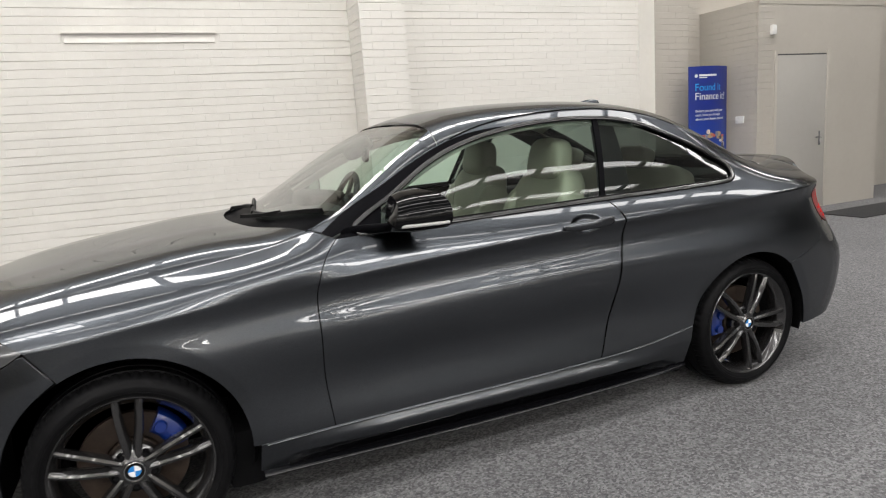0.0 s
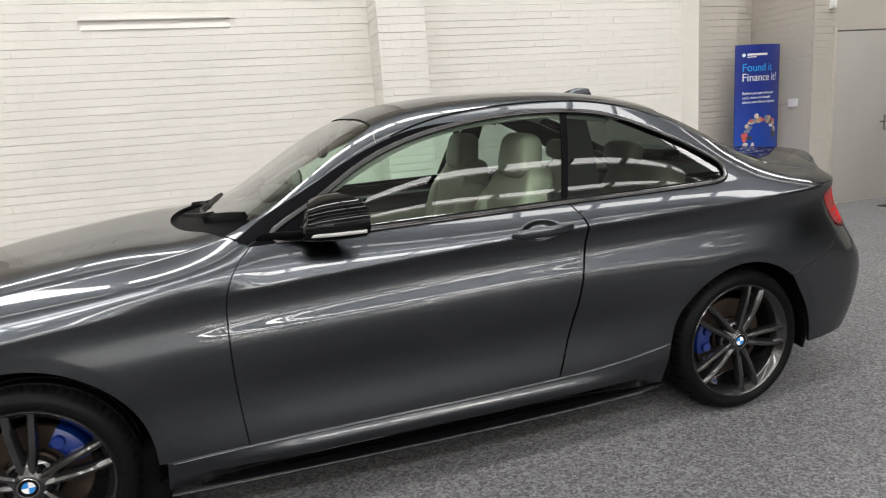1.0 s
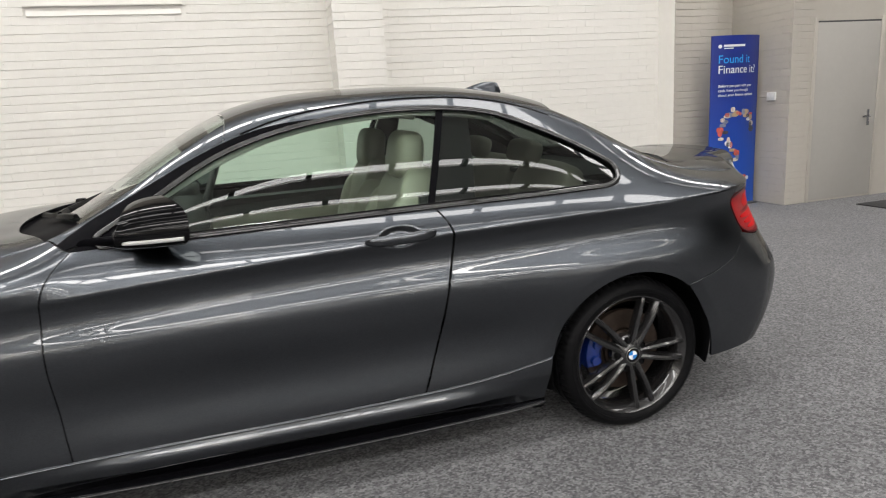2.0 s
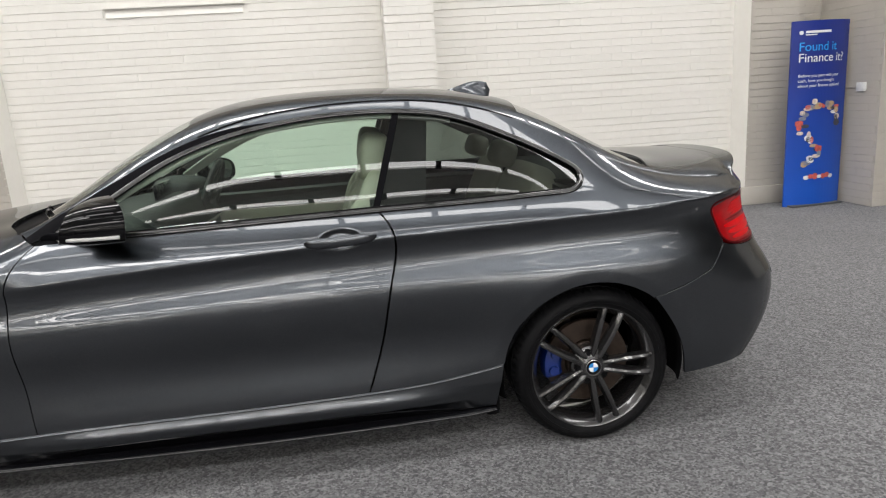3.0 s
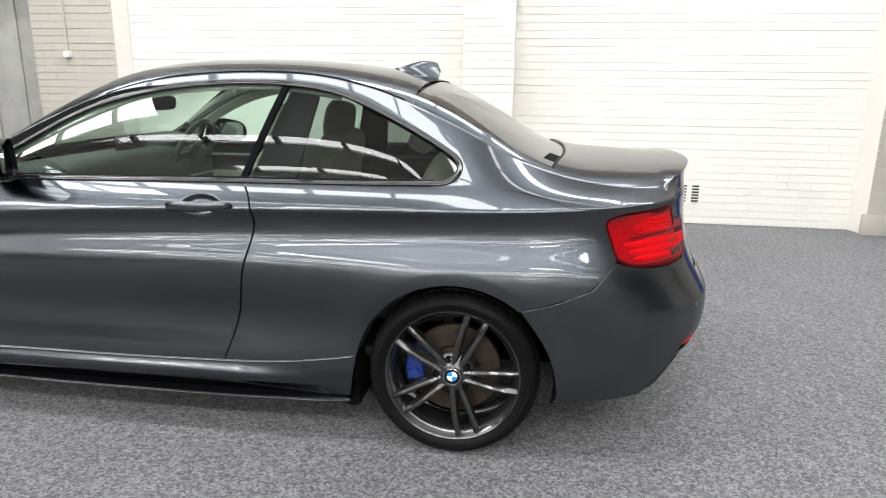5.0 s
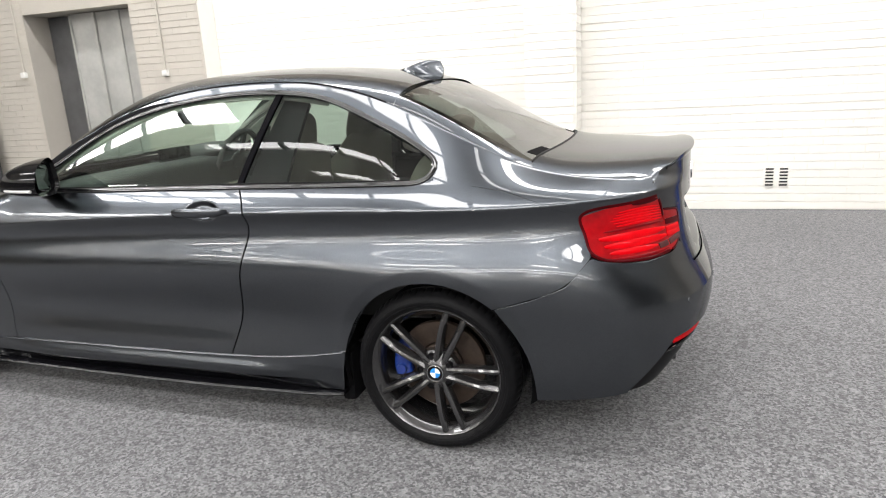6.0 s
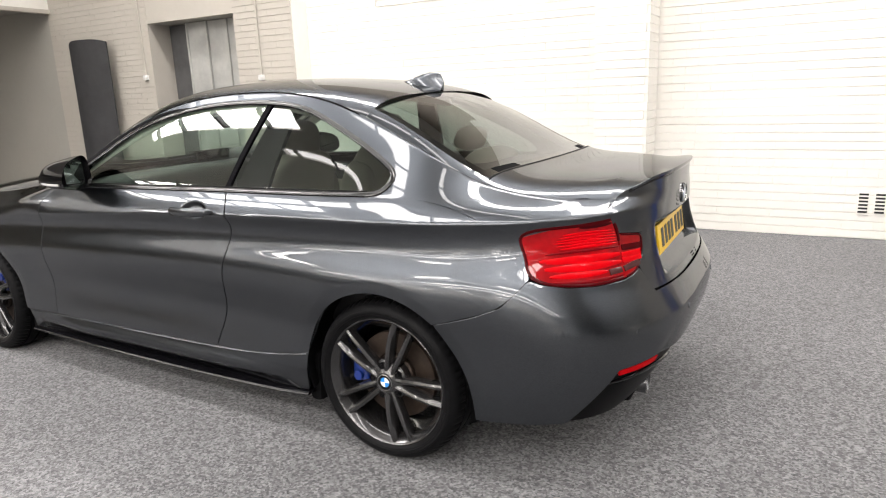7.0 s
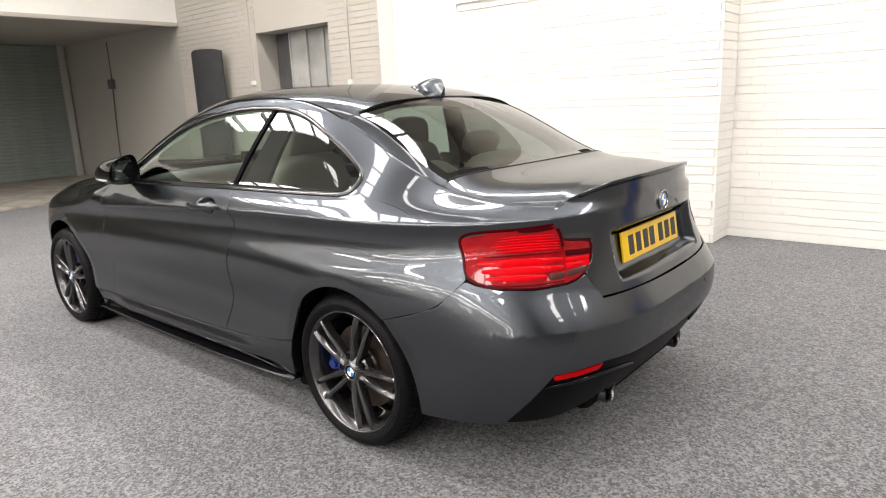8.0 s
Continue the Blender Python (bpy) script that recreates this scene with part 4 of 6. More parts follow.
for sd in (-1, 1):
    panel("reflector", lift_bumper, curve2([(0.520, 0.424), (0.626, 0.430)]), curve2([(0.514, 0.442), (0.638, 0.452)]), curve2([(0.520, 0.424), (0.514, 0.442)]), curve2([(0.626, 0.430), (0.638, 0.452)]), M_REDLIT, bumper, 14, 4, side=sd, inset=0.004,
          label="narrow red reflector")
    ribbon("trim_blade", lift_bumper, curve2([(0.505, 0.395), (0.58, 0.400), (0.70, 0.392), (0.80, 0.36)]), 0.016, 0.008, M_BLACK, diff, 30, sd, inset=0.016, taper=True)
    # exhaust tip
    bm = bmesh.new()
    prof = [(0.037, 0.825), (0.0405, 0.837), (0.0425, 0.839), (0.0435, 0.831), (0.043, 0.66), (0.037, 0.66)]
    ring = [[bm.verts.new((px_, sd * 0.332 + r * math.cos(a), 0.252 + r * math.sin(a))) for r, px_ in prof] for a in np.linspace(0, 2 * math.pi, 33)[:-1]]
    for i in range(32):
        for j in range(len(prof)):
            bm.faces.new((ring[i][j], ring[i][(j + 1) % len(prof)], ring[(i + 1) % 32][(j + 1) % len(prof)], ring[(i + 1) % 32][j]))
    bmesh.ops.recalc_face_normals(bm, faces=bm.faces[:])
    part("exhaust_tip", bm, M_TIP, bumper, "dark chrome exhaust tip")
    for p, z in ((0.556, 0.566), (0.80, 0.560)):
        c3, nn = surface_frames(lift_bumper, curve2([(p, z), (p + 0.002, z)]), 2, sd)
        bm = bmesh.new()
        bmesh.ops.create_cone(bm, cap_ends=True, segments=20, radius1=0.011, radius2=0.010, depth=0.004, matrix=Matrix.Translation(c3[0]) @ Vector(nn[0]).to_track_quat("Z", "Y").to_matrix().to_4x4())
        part("parking_sensor", bm, M_PAINT, bumper)

# number plate, roundel, lip, aerial
M_YELLOW = plain("yellow_reflective_plate", (0.83, 0.52, 0.015), 0.35, vary=0.06, scale=30)
M_INK = plain("black_print", (0.015, 0.015, 0.015), 0.5)
M_BLUE = plain("blue_enamel", (0.02, 0.20, 0.55), 0.2, coat=0.6)
M_ENAMEL = plain("white_enamel", (0.8, 0.8, 0.8), 0.2, coat=0.6)
pm = Matrix.Translation((0.838, 0, 0.784)) @ pose(0, 0, 0, 0, -8, 0)
plate = box("number_plate", -0.004, 0.006, -0.26, 0.26, -0.0555, 0.0555, M_YELLOW, boot, 0.003, "yellow number plate with plain dark bars", pm)
for yy in (-0.19, -0.125, -0.06, 0.0, 0.085, 0.15, 0.215):
    box("bar", 0.006, 0.0075, yy - 0.021, yy + 0.021, -0.036, 0.036, M_INK, plate, 0.0, "", pm)


def roundel(parent, m, r):
    """A round badge: dark ring with chrome rims, blue and white quarters."""
    bm = bmesh.new()
    prof = [(0.0, 0.0), (r * 0.62, 0.0), (r * 0.64, 0.0012), (r * 0.92, 0.0012), (r * 0.95, 0.0030), (r, 0.0026), (r, -0.006)]
    rings = [[bm.verts.new((q * math.cos(a), q * math.sin(a), h)) for a in np.linspace(0, 2 * math.pi, 41)[:-1]] for q, h in prof[1:]]
    for a, b in zip(rings, rings[1:]):
        for i in range(40):
            bm.faces.new((a[i], a[(i + 1) % 40], b[(i + 1) % 40], b[i]))
    bm.faces.new(rings[0])
    bmesh.ops.recalc_face_normals(bm, faces=bm.faces[:])
    bm.transform(m)
    ring = part("roundel", bm, M_BLACK, parent, "round badge in blue and white")
    for k in range(4):
        bm = bmesh.new()
        a0 = k * math.pi / 2
        vs = [bm.verts.new((0, 0, 0.0012))] + [bm.verts.new((r * 0.61 * math.cos(a), r * 0.61 * math.sin(a), 0.0012)) for a in np.linspace(a0, a0 + math.pi / 2, 9)]
        bm.faces.new(vs)
        bm.transform(m)
        part("quarter", bm, M_BLUE if k % 2 else M_ENAMEL, ring)
    bm = bmesh.new()
    rings = [[bm.verts.new((q * math.cos(a), q * math.sin(a), h)) for a in np.linspace(0, 2 * math.pi, 41)[:-1]] for q, h in ((r * 0.93, 0.0012), (r * 0.95, 0.0036), (r, 0.0030), (r * 1.005, -0.004))]
    for a, b in zip(rings, rings[1:]):
        for i in range(40):
            bm.faces.new((a[i], a[(i + 1) % 40], b[(i + 1) % 40], b[i]))
    bm.transform(m)
    part("rim", bm, M_CHROME, ring)
    return ring


roundel(boot, Matrix.Translation((0.885, 0, 0.928)) @ pose(0, 0, 0, 0, 90, 0) @ pose(0, 0, 0, 0, 0, 180), 0.038)
lip_l = [(x - 0.085 + 0.04 * abs(y) / 0.5, y * 0.985) for x, y in LID_END[2:-2]]
lip_r = [(x + 0.009, y * 0.985) for x, y in LID_END[2:-2]]
panel("boot_lip", lift_top, curve2([lip_l[0], lip_r[0]]), curve2([lip_l[-1], lip_r[-1]]), curve2(lip_l), curve2(lip_r), M_PAINT, boot, 16, 70, gaps=(0, 0, 0, 0), rim=0.010,
      bulge=lambda s, t: 0.0008 + 0.006 * smooth01(s) * smooth01(np.minimum(t, 1 - t) / 0.15))
# black strip drawn in as the shadow line under the lip
ribbon("lip_seal", lift_lid, curve2([(p, q[2] - 0.006) for p, q in zip(LID_P, RIM) if p >= 0.60] + [(2 - p, q[2] - 0.006) for p, q in zip(LID_P[-2::-1], RIM[-2::-1]) if p >= 0.60]), 0.010, 0.002, M_BLACK, boot, 70)
bm = bmesh.new()
rows = []
for k in range(15):
    u = k / 14
    x = -0.405 + 0.215 * u
    zb = float(top_z(np.array([x]), np.array([0.0]))[0]) - 0.003
    h = 0.068 * (math.sin(min(1, u * 1.12) * math.pi / 2) ** 1.3) * (1 if u < 0.93 else 0.55)
    wd = 0.034 * (0.35 + 0.65 * math.sin(math.pi * (0.12 + 0.78 * u)))
    lean = 0.012 * u
    rows.append([bm.verts.new((x + lean * v, wd * cw, zb + h * v)) for cw, v in ((-1, 0), (-0.72, 0.18), (-0.34, 0.6), (-0.14, 0.94), (0, 1), (0.14, 0.94), (0.34, 0.6), (0.72, 0.18), (1, 0))])
for r0, r1 in zip(rows, rows[1:]):
    for i in range(8):
        bm.faces.new((r0[i], r0[i + 1], r1[i + 1], r1[i]))
bm.faces.new(rows[0])
bm.faces.new(rows[-1][::-1])
bmesh.ops.recalc_face_normals(bm, faces=bm.faces[:])
part("aerial_fin", bm, M_PAINT, car, "small shark fin aerial", angle=50)

# ---- wheels ----
M_RIM = plain("dark_gunmetal_wheel", (0.046, 0.045, 0.046), 0.24, 0.75, 0.12, 30, coat=1.0)
M_DISC = plain("worn_brake_steel", (0.048, 0.034, 0.026), 0.45, 0.6, 0.35, 25)
M_CALIPER = plain("blue_caliper_paint", (0.003, 0.020, 0.15), 0.3, vary=0.15, coat=0.5)


def lathe(bm, prof, segs=96, m=None, closed=True, a0=0.0, a1=360.0, cut=None):
    """Turns a profile of (radius, depth) round the y axis."""
    full = a1 - a0 >= 359.9
    k = segs if full else segs + 1
    rings = []
    for i in range(k):
        a = radians(a0 + (a1 - a0) * i / segs)
        ring = []
        for j, (r, y) in enumerate(prof):
            rr = r - (cut(i, j) if cut else 0)
            ring.append(bm.verts.new((rr * math.cos(a), y, rr * math.sin(a))))
        rings.append(ring)
    n = len(prof)
    for i in range(segs):
        p, q = rings[i], rings[(i + 1) % k]
        for j in range(n if closed else n - 1):
            bm.faces.new((p[j], p[(j + 1) % n], q[(j + 1) % n], q[j]))
    bmesh.ops.recalc_face_normals(bm, faces=bm.faces[:])
    if m:
        bm.transform(m)
    return bm


def wheel(cx, sg, spin, R, width, caliper_angle):
    """A wheel in place: its face looks along sg * y; depths are counted inwards from the face."""
    cz = R - 0.003
    m = Matrix.Translation((cx, sg * 0.862, cz)) @ (Matrix.Identity(4) if sg < 0 else pose(0, 0, 0, 0, 0, 180))
    wide = m @ Matrix.Diagonal((1.025, 1, 1.025, 1))
    bm = bmesh.new()
    rim_prof = [(0.2275, 0.012), (0.2395, 0.006), (0.2430, 0.000), (0.2400, -0.003), (0.2365, -0.001), (0.2330, 0.004), (0.2200, 0.018), (0.2120, 0.034), (0.2080, 0.075),
                (0.2120, 0.150), (0.2330, 0.205), (0.2400, 0.210), (0.2400, 0.200), (0.2200, 0.150), (0.2190, 0.078), (0.2240, 0.050)]
    lathe(bm, rim_prof, 96)
    hub = [(0.030, 0.006), (0.036, 0.004), (0.046, 0.010), (0.062, 0.017), (0.078, 0.030), (0.080, 0.060), (0.030, 0.060)]
    lathe(bm, hub, 48)
    bm.transform(wide)
    rim = part("wheel", bm, M_RIM, car, "dark grey alloy wheel with five double spokes", angle=40)
    # tyre, with grooves across the shoulders
    bm = bmesh.new()
    w2 = width
    prof = [(0.2450, 0.004), (0.2520, -0.004), (0.262, -0.010), (0.276, -0.012), (R - 0.033, -0.009), (R - 0.021, -0.002), (R - 0.012, 0.010), (R - 0.005, 0.026), (R - 0.0005, 0.046), (R - 0.008, 0.048), (R - 0.008, 0.056), (R, 0.058),
            (R, w2 * 0.46), (R - 0.008, w2 * 0.47), (R - 0.008, w2 * 0.51), (R, w2 * 0.52), (R, w2 - 0.055), (R - 0.008, w2 - 0.053), (R - 0.008, w2 - 0.046), (R - 0.0005, w2 - 0.044), (R - 0.003, w2 - 0.02), (R - 0.02, w2), (0.262, w2 + 0.002), (0.235, w2 - 0.01), (0.230, 0.03)]
    deep = {6: 0.3, 7: 1, 8: 1, 19: 1, 20: 1}
    lathe(bm, prof, 256, cut=lambda i, j: 0.0055 * deep.get(j, 0) if i % 4 == 0 else 0.0)
    bm.transform(m)
    part("tyre", bm, M_RUBBER, rim, "black low-profile tyre", angle=30)
    for k, rr in enumerate((0.2650, 0.2800)):
        bm = bmesh.new()
        lathe(bm, [(rr - 0.0012, -0.0096 - 0.0012 * k), (rr, -0.0118 + 0.0006 * k), (rr + 0.0012, -0.0094 + 0.001 * k), (rr, -0.006)], 128)
        bm.transform(m)
        part("sidewall_rib", bm, M_RUBBER, rim)
    # pairs of spokes, ridged along their outer edges and hollowed towards one another
    for k in range(5):
        mid = radians(spin + 72 * k)
        c, s_ = math.cos(mid), math.sin(mid)
        for d in (-1, 1):
            bm = bmesh.new()
            rows = []
            for t in np.linspace(0, 1, 21):
                r = 0.032 + (0.2375 - 0.032) * t
                outer = 0.0215 + 0.0225 * (1 - (1 - t) ** 2.2) + 0.0025 * t ** 4
                inner = max(0.0012, outer - 0.0310 + 0.0080 * t ** 2)
                w = outer - inner
                face = 0.010 - 0.012 * math.sin(math.pi * min(1, t * 1.1) * 0.5) + 0.008 * t ** 7
                deep = 0.017 * math.sin(math.pi * min(1, t * 1.1)) ** 0.7 if t < 0.9 else 0.006 * (1 - t) / 0.1 + 0.001
                sec = [(outer, 0.034), (outer, 0.010), (outer - 0.12 * w, 0.001), (outer - 0.42 * w, -0.0025), (outer - 0.70 * w, 0.001), (inner + 0.10 * w, deep * 0.8), (inner, deep + 0.003), (inner, 0.036)]
                rows.append([bm.verts.new((r * c - d * u * s_, face + dep, r * s_ + d * u * c)) for u, dep in sec])
            n_sec = len(rows[0])
            for r0, r1 in zip(rows, rows[1:]):
                for j in range(n_sec):
                    bm.faces.new((r0[j], r0[(j + 1) % n_sec], r1[(j + 1) % n_sec], r1[j]))
            bm.faces.new(rows[0])
            bm.faces.new(rows[-1][::-1])
            bmesh.ops.recalc_face_normals(bm, faces=bm.faces[:])
            bm.transform(wide)
            part("spoke", bm, M_RIM, rim, angle=26)
        a = radians(spin + 36 + 72 * k)
        bm = bmesh.new()
        prof = [(0.0, 0.013), (0.0085, 0.013), (0.0095, 0.016), (0.0095, 0.024), (0.0125, 0.022), (0.0150, 0.014), (0.0165, 0.016), (0.0165, 0.045), (0.0, 0.045)]
        lathe(bm, prof[1:-1], 18)
        bmesh.ops.create_circle(bm, cap_ends=True, segments=18, radius=0.0088, matrix=pose(0, 0.0132, 0, 90))
        bm.transform(m @ Matrix.Translation((0.057 * math.cos(a), -0.003, 0.057 * math.sin(a))))
        # bolt and rim all black, colouring in the shade of the recess
        part("wheel_bolt", bm, M_UNDER, rim)
    roundel(rim, m @ Matrix.Translation((0, 0.004, 0)) @ pose(0, 0, 0, 90, 0, 0), 0.031)
    # brake
    bm = bmesh.new()
    lathe(bm, [(0.085, 0.088), (0.090, 0.082), (0.168, 0.082), (0.170, 0.085), (0.170, 0.104), (0.085, 0.104)], 72)
    lathe(bm, [(0.030, 0.066), (0.078, 0.066), (0.084, 0.072), (0.086, 0.100), (0.030, 0.100)], 48)
    bm.transform(m)
    part("brake_disc", bm, M_DISC, rim, "brown-tinged worn brake disc")
    bm = bmesh.new()
    lathe(bm, [(0.118, 0.052), (0.128, 0.046), (0.160, 0.046), (0.178, 0.056), (0.182, 0.070), (0.182, 0.120), (0.112, 0.120), (0.112, 0.060)], 16, a0=caliper_angle - 22, a1=caliper_angle + 22)
    rim_faces = [e for e in bm.edges if e.is_boundary]
    bmesh.ops.holes_fill(bm, edges=rim_faces)
    for off in (-13, 13):
        aa = radians(caliper_angle + off)
        bmesh.ops.create_cone(bm, cap_ends=True, segments=20, radius1=0.021, radius2=0.018, depth=0.014, matrix=Matrix.Translation((0.146 * math.cos(aa), 0.041, 0.146 * math.sin(aa))) @ pose(0, 0, 0, 90))
    bmesh.ops.recalc_face_normals(bm, faces=bm.faces[:])
    bm.transform(m)
    part("brake_caliper", bm, M_CALIPER, rim, "blue painted brake caliper")
    # dark wheel housing
    bm = bmesh.new()
    ax, az, ar = ARCHES[0] if cx > -1 else ARCHES[1]
    aa = np.radians(np.linspace(-14, 194, 100))
    lip = lift_side(ax + (ar - 0.0005) * np.cos(aa), az + (ar - 0.0005) * np.sin(aa))
    rows = []
    for a, q in zip(aa, lip):
        c, s_, w_ = math.cos(a), math.sin(a), -q[1] - 0.001
        rows.append([bm.verts.new((ax + r * c, sg * y, az + r * s_)) for r, y in ((ar - 0.0005, w_), (ar, w_ - 0.014), (ar + 0.02, 0.80), (ar + 0.03, 0.76), (ar + 0.03, 0.44), (0.02, 0.44))])
    for r0, r1 in zip(rows, rows[1:]):
        for j in range(5):
            bm.faces.new((r0[j], r0[j + 1], r1[j + 1], r1[j]))
    part("wheel_housing", bm, M_UNDER, car)
    return rim


wheel(0.0, -1, -3, 0.3145, 0.235, 172)
wheel(-2.685, -1, 16, 0.3175, 0.220, 38)
wheel(0.0, 1, 20, 0.3145, 0.235, 8)
wheel(-2.685, 1, 40, 0.3175, 0.220, 142)
box("underbody", -2.28, -0.40, -0.78, 0.78, 0.17, 0.30, M_UNDER, car, 0.03)
box("underbody", -0.40, 0.80, -0.44, 0.44, 0.20, 0.40, M_UNDER, car, 0.03)
box("underbody", -3.25, -2.28, -0.44, 0.44, 0.19, 0.60, M_UNDER, car, 0.03)
# black liner blocks added where shade lies behind the wheels
for xx, xe in ((-2.40, -2.27), (-0.42, -0.36)):
    box("arch_liner", xx, xe, -0.80, 0.80, 0.13, 0.34, M_UNDER, car, 0.02)
box("boot_floor", 0.30, 0.72, -0.60, 0.60, 0.45, 0.60, M_UNDER, car, 0.03)

# ---- shut-line backing, trims, mirrors, handles ----
for sd in (-1, 1):
    # black sheets behind door and seams colour in the shade of the shut lines
    panel("door_frame", lift_side, curve2([(-2.05, 0.300), (-1.3, 0.305), (-0.85, 0.312)]), BELT_F, DOOR_F, DOOR_R, M_UNDER, car, 24, 16, gaps=(-0.01, 0.012, -0.02, -0.02), side=sd, inset=0.015, rim=0)
    panel("seam_backing", lift_side, curve2([(0.235, 0.565), (0.36, 0.603), (0.47, 0.648), (0.565, 0.73)]), curve2([(0.235, 0.600), (0.36, 0.640), (0.46, 0.690), (0.54, 0.77)]), curve2([(0.235, 0.565), (0.235, 0.600)]),
          curve2([(0.565, 0.73), (0.54, 0.77)]), M_UNDER, car, 20, 4, gaps=(0, 0, 0, 0), side=sd, inset=0.012, rim=0)
    panel("seam_backing", lift_side, curve2([(-2.30, 0.285), (-1.3, 0.298), (-0.865, 0.305), (-0.6, 0.32), (-0.36, 0.355)]), curve2([(-2.30, 0.31), (-1.3, 0.325), (-0.865, 0.332), (-0.6, 0.345), (-0.36, 0.385)]), curve2([(-2.30, 0.285), (-2.30, 0.31)]),
          curve2([(-0.36, 0.355), (-0.36, 0.385)]), M_UNDER, car, 30, 2, gaps=(0, 0, 0, 0), side=sd, inset=0.012, rim=0)
    panel("lamp_housing", lift_phi, curve2([(0.33, 0.735), (0.50, 0.70), (0.67, 0.72)]), curve2([(0.31, 0.89), (0.44, 0.93), (0.67, 0.90)]), curve2([(0.33, 0.735), (0.31, 0.89)]), curve2([(0.67, 0.72), (0.67, 0.90)]), M_UNDER, car, 16, 8,
          gaps=(0, 0, 0, 0), side=sd, inset=0.018, rim=0)
    ribbon("skirt_lip", lift_skirt, curve2([(-2.27, 0.2915), (-2.03, 0.3000), (-1.3, 0.3050), (-0.865, 0.3120), (-0.6, 0.3270), (-0.362, 0.364)]), 0.007, 0.0048, M_PAINT, skirts[sd], 70, sd)
    # black frame round the side glass
    dlo = joined(curve2([(-0.075, 0.996), (-0.3, 0.992), (-0.78, 0.987), (-1.3, 0.979), (-1.86, 0.972)]), curve2([(-1.86, 0.972), (-1.885, 0.985), (-1.86, 1.008), (-1.71, 1.088), (-1.54, 1.188), (-1.32, 1.271), (-1.02, 1.322), (-0.67, 1.328), (-0.46, 1.296), (-0.29, 1.229), (-0.12, 1.145), (-0.03, 1.091)]),
                 curve2([(-0.03, 1.091), (0.003, 1.052), (-0.015, 1.015), (-0.075, 0.996)]))
    ribbon("window_surround", lift_side, dlo, 0.021, 0.006, M_SHADOW, car, 240, sd, closed=True, label="gloss black window surround")
    ribbon("window_seal", lift_side, curve2([(-0.085, 1.006), (-0.3, 1.003), (-0.78, 0.998), (-1.3, 0.990), (-1.84, 0.984)]), 0.010, 0.004, M_RUBBER, car, 80, sd, inset=0.006)
    ribbon("waist_strip", lift_side, curve2([(-0.085, 0.990), (-0.3, 0.986), (-0.78, 0.981), (-1.3, 0.973), (-1.86, 0.966)]), 0.006, 0.007, M_SHADOW, car, 80, sd, label="thin gloss black waist strip")
    panel("pillar_cover", lift_side, curve2([(-0.793, 0.988), (-0.770, 0.989)]), curve2([(-0.685, 1.325), (-0.660, 1.325)]), curve2([(-0.793, 0.988), (-0.685, 1.325)]), curve2([(-0.770, 0.989), (-0.660, 1.325)]), M_SATIN, car, 6, 24, side=sd, inset=0.003,
          gaps=(0, 0, 0, 0), label="gloss black middle pillar cover")
    ribbon("roof_seam", lift_side, g_line(-1.40, -0.22, 15, -0.003), 0.007, 0.001, M_UNDER, car, 60, sd)
    panel("door_frame_trim", lift_side, curve2([(-1.955, 0.972), (-1.86, 1.008), (-1.71, 1.088), (-1.54, 1.188), (-1.32, 1.271), (-1.10, 1.311)]), curve2([(-1.985, 0.985), *[(x, float(zG(x)) - 0.006) for x in (-1.90, -1.76, -1.60, -1.45)], (-1.30, 1.302), (-1.10, 1.319)]),
          curve2([(-1.955, 0.972), (-1.985, 0.985)]), curve2([(-1.10, 1.311), (-1.10, 1.319)]), M_SATIN, car, 50, 4, side=sd, inset=-0.002, gaps=(0, 0, 0, 0), rim=0.004, label="black door frame trim along the windscreen pillar")
    # door handle
    bm = bmesh.new()
    rows = []
    for t in np.linspace(0, 1, 25):
        x = -1.042 + 0.254 * t
        z = 0.902 + 0.008 * t
        arch = math.sin(math.pi * t) ** 0.55 if 0 < t < 1 else 0.0
        w = float(wCREASE(x)) - 0.004
        half = 0.004 + 0.0145 * min(1, 6 * min(t, 1 - t)) ** 0.5
        out = w + 0.004 + 0.032 * arch
        rows.append([bm.verts.new((x, sd * (out + 0.011 * min(1, arch * 2) * math.cos(a)), z + half * math.sin(a))) for a in np.linspace(0, 2 * math.pi, 17)[:-1]])
    for r0, r1 in zip(rows, rows[1:]):
        for j in range(16):
            bm.faces.new((r0[j], r0[(j + 1) % 16], r1[(j + 1) % 16], r1[j]))
    bm.faces.new(rows[0])
    bm.faces.new(rows[-1][::-1])
    bmesh.ops.recalc_face_normals(bm, faces=bm.faces[:])
    part("door_handle", bm, M_PAINT, car, "body-coloured pull handle", angle=60)


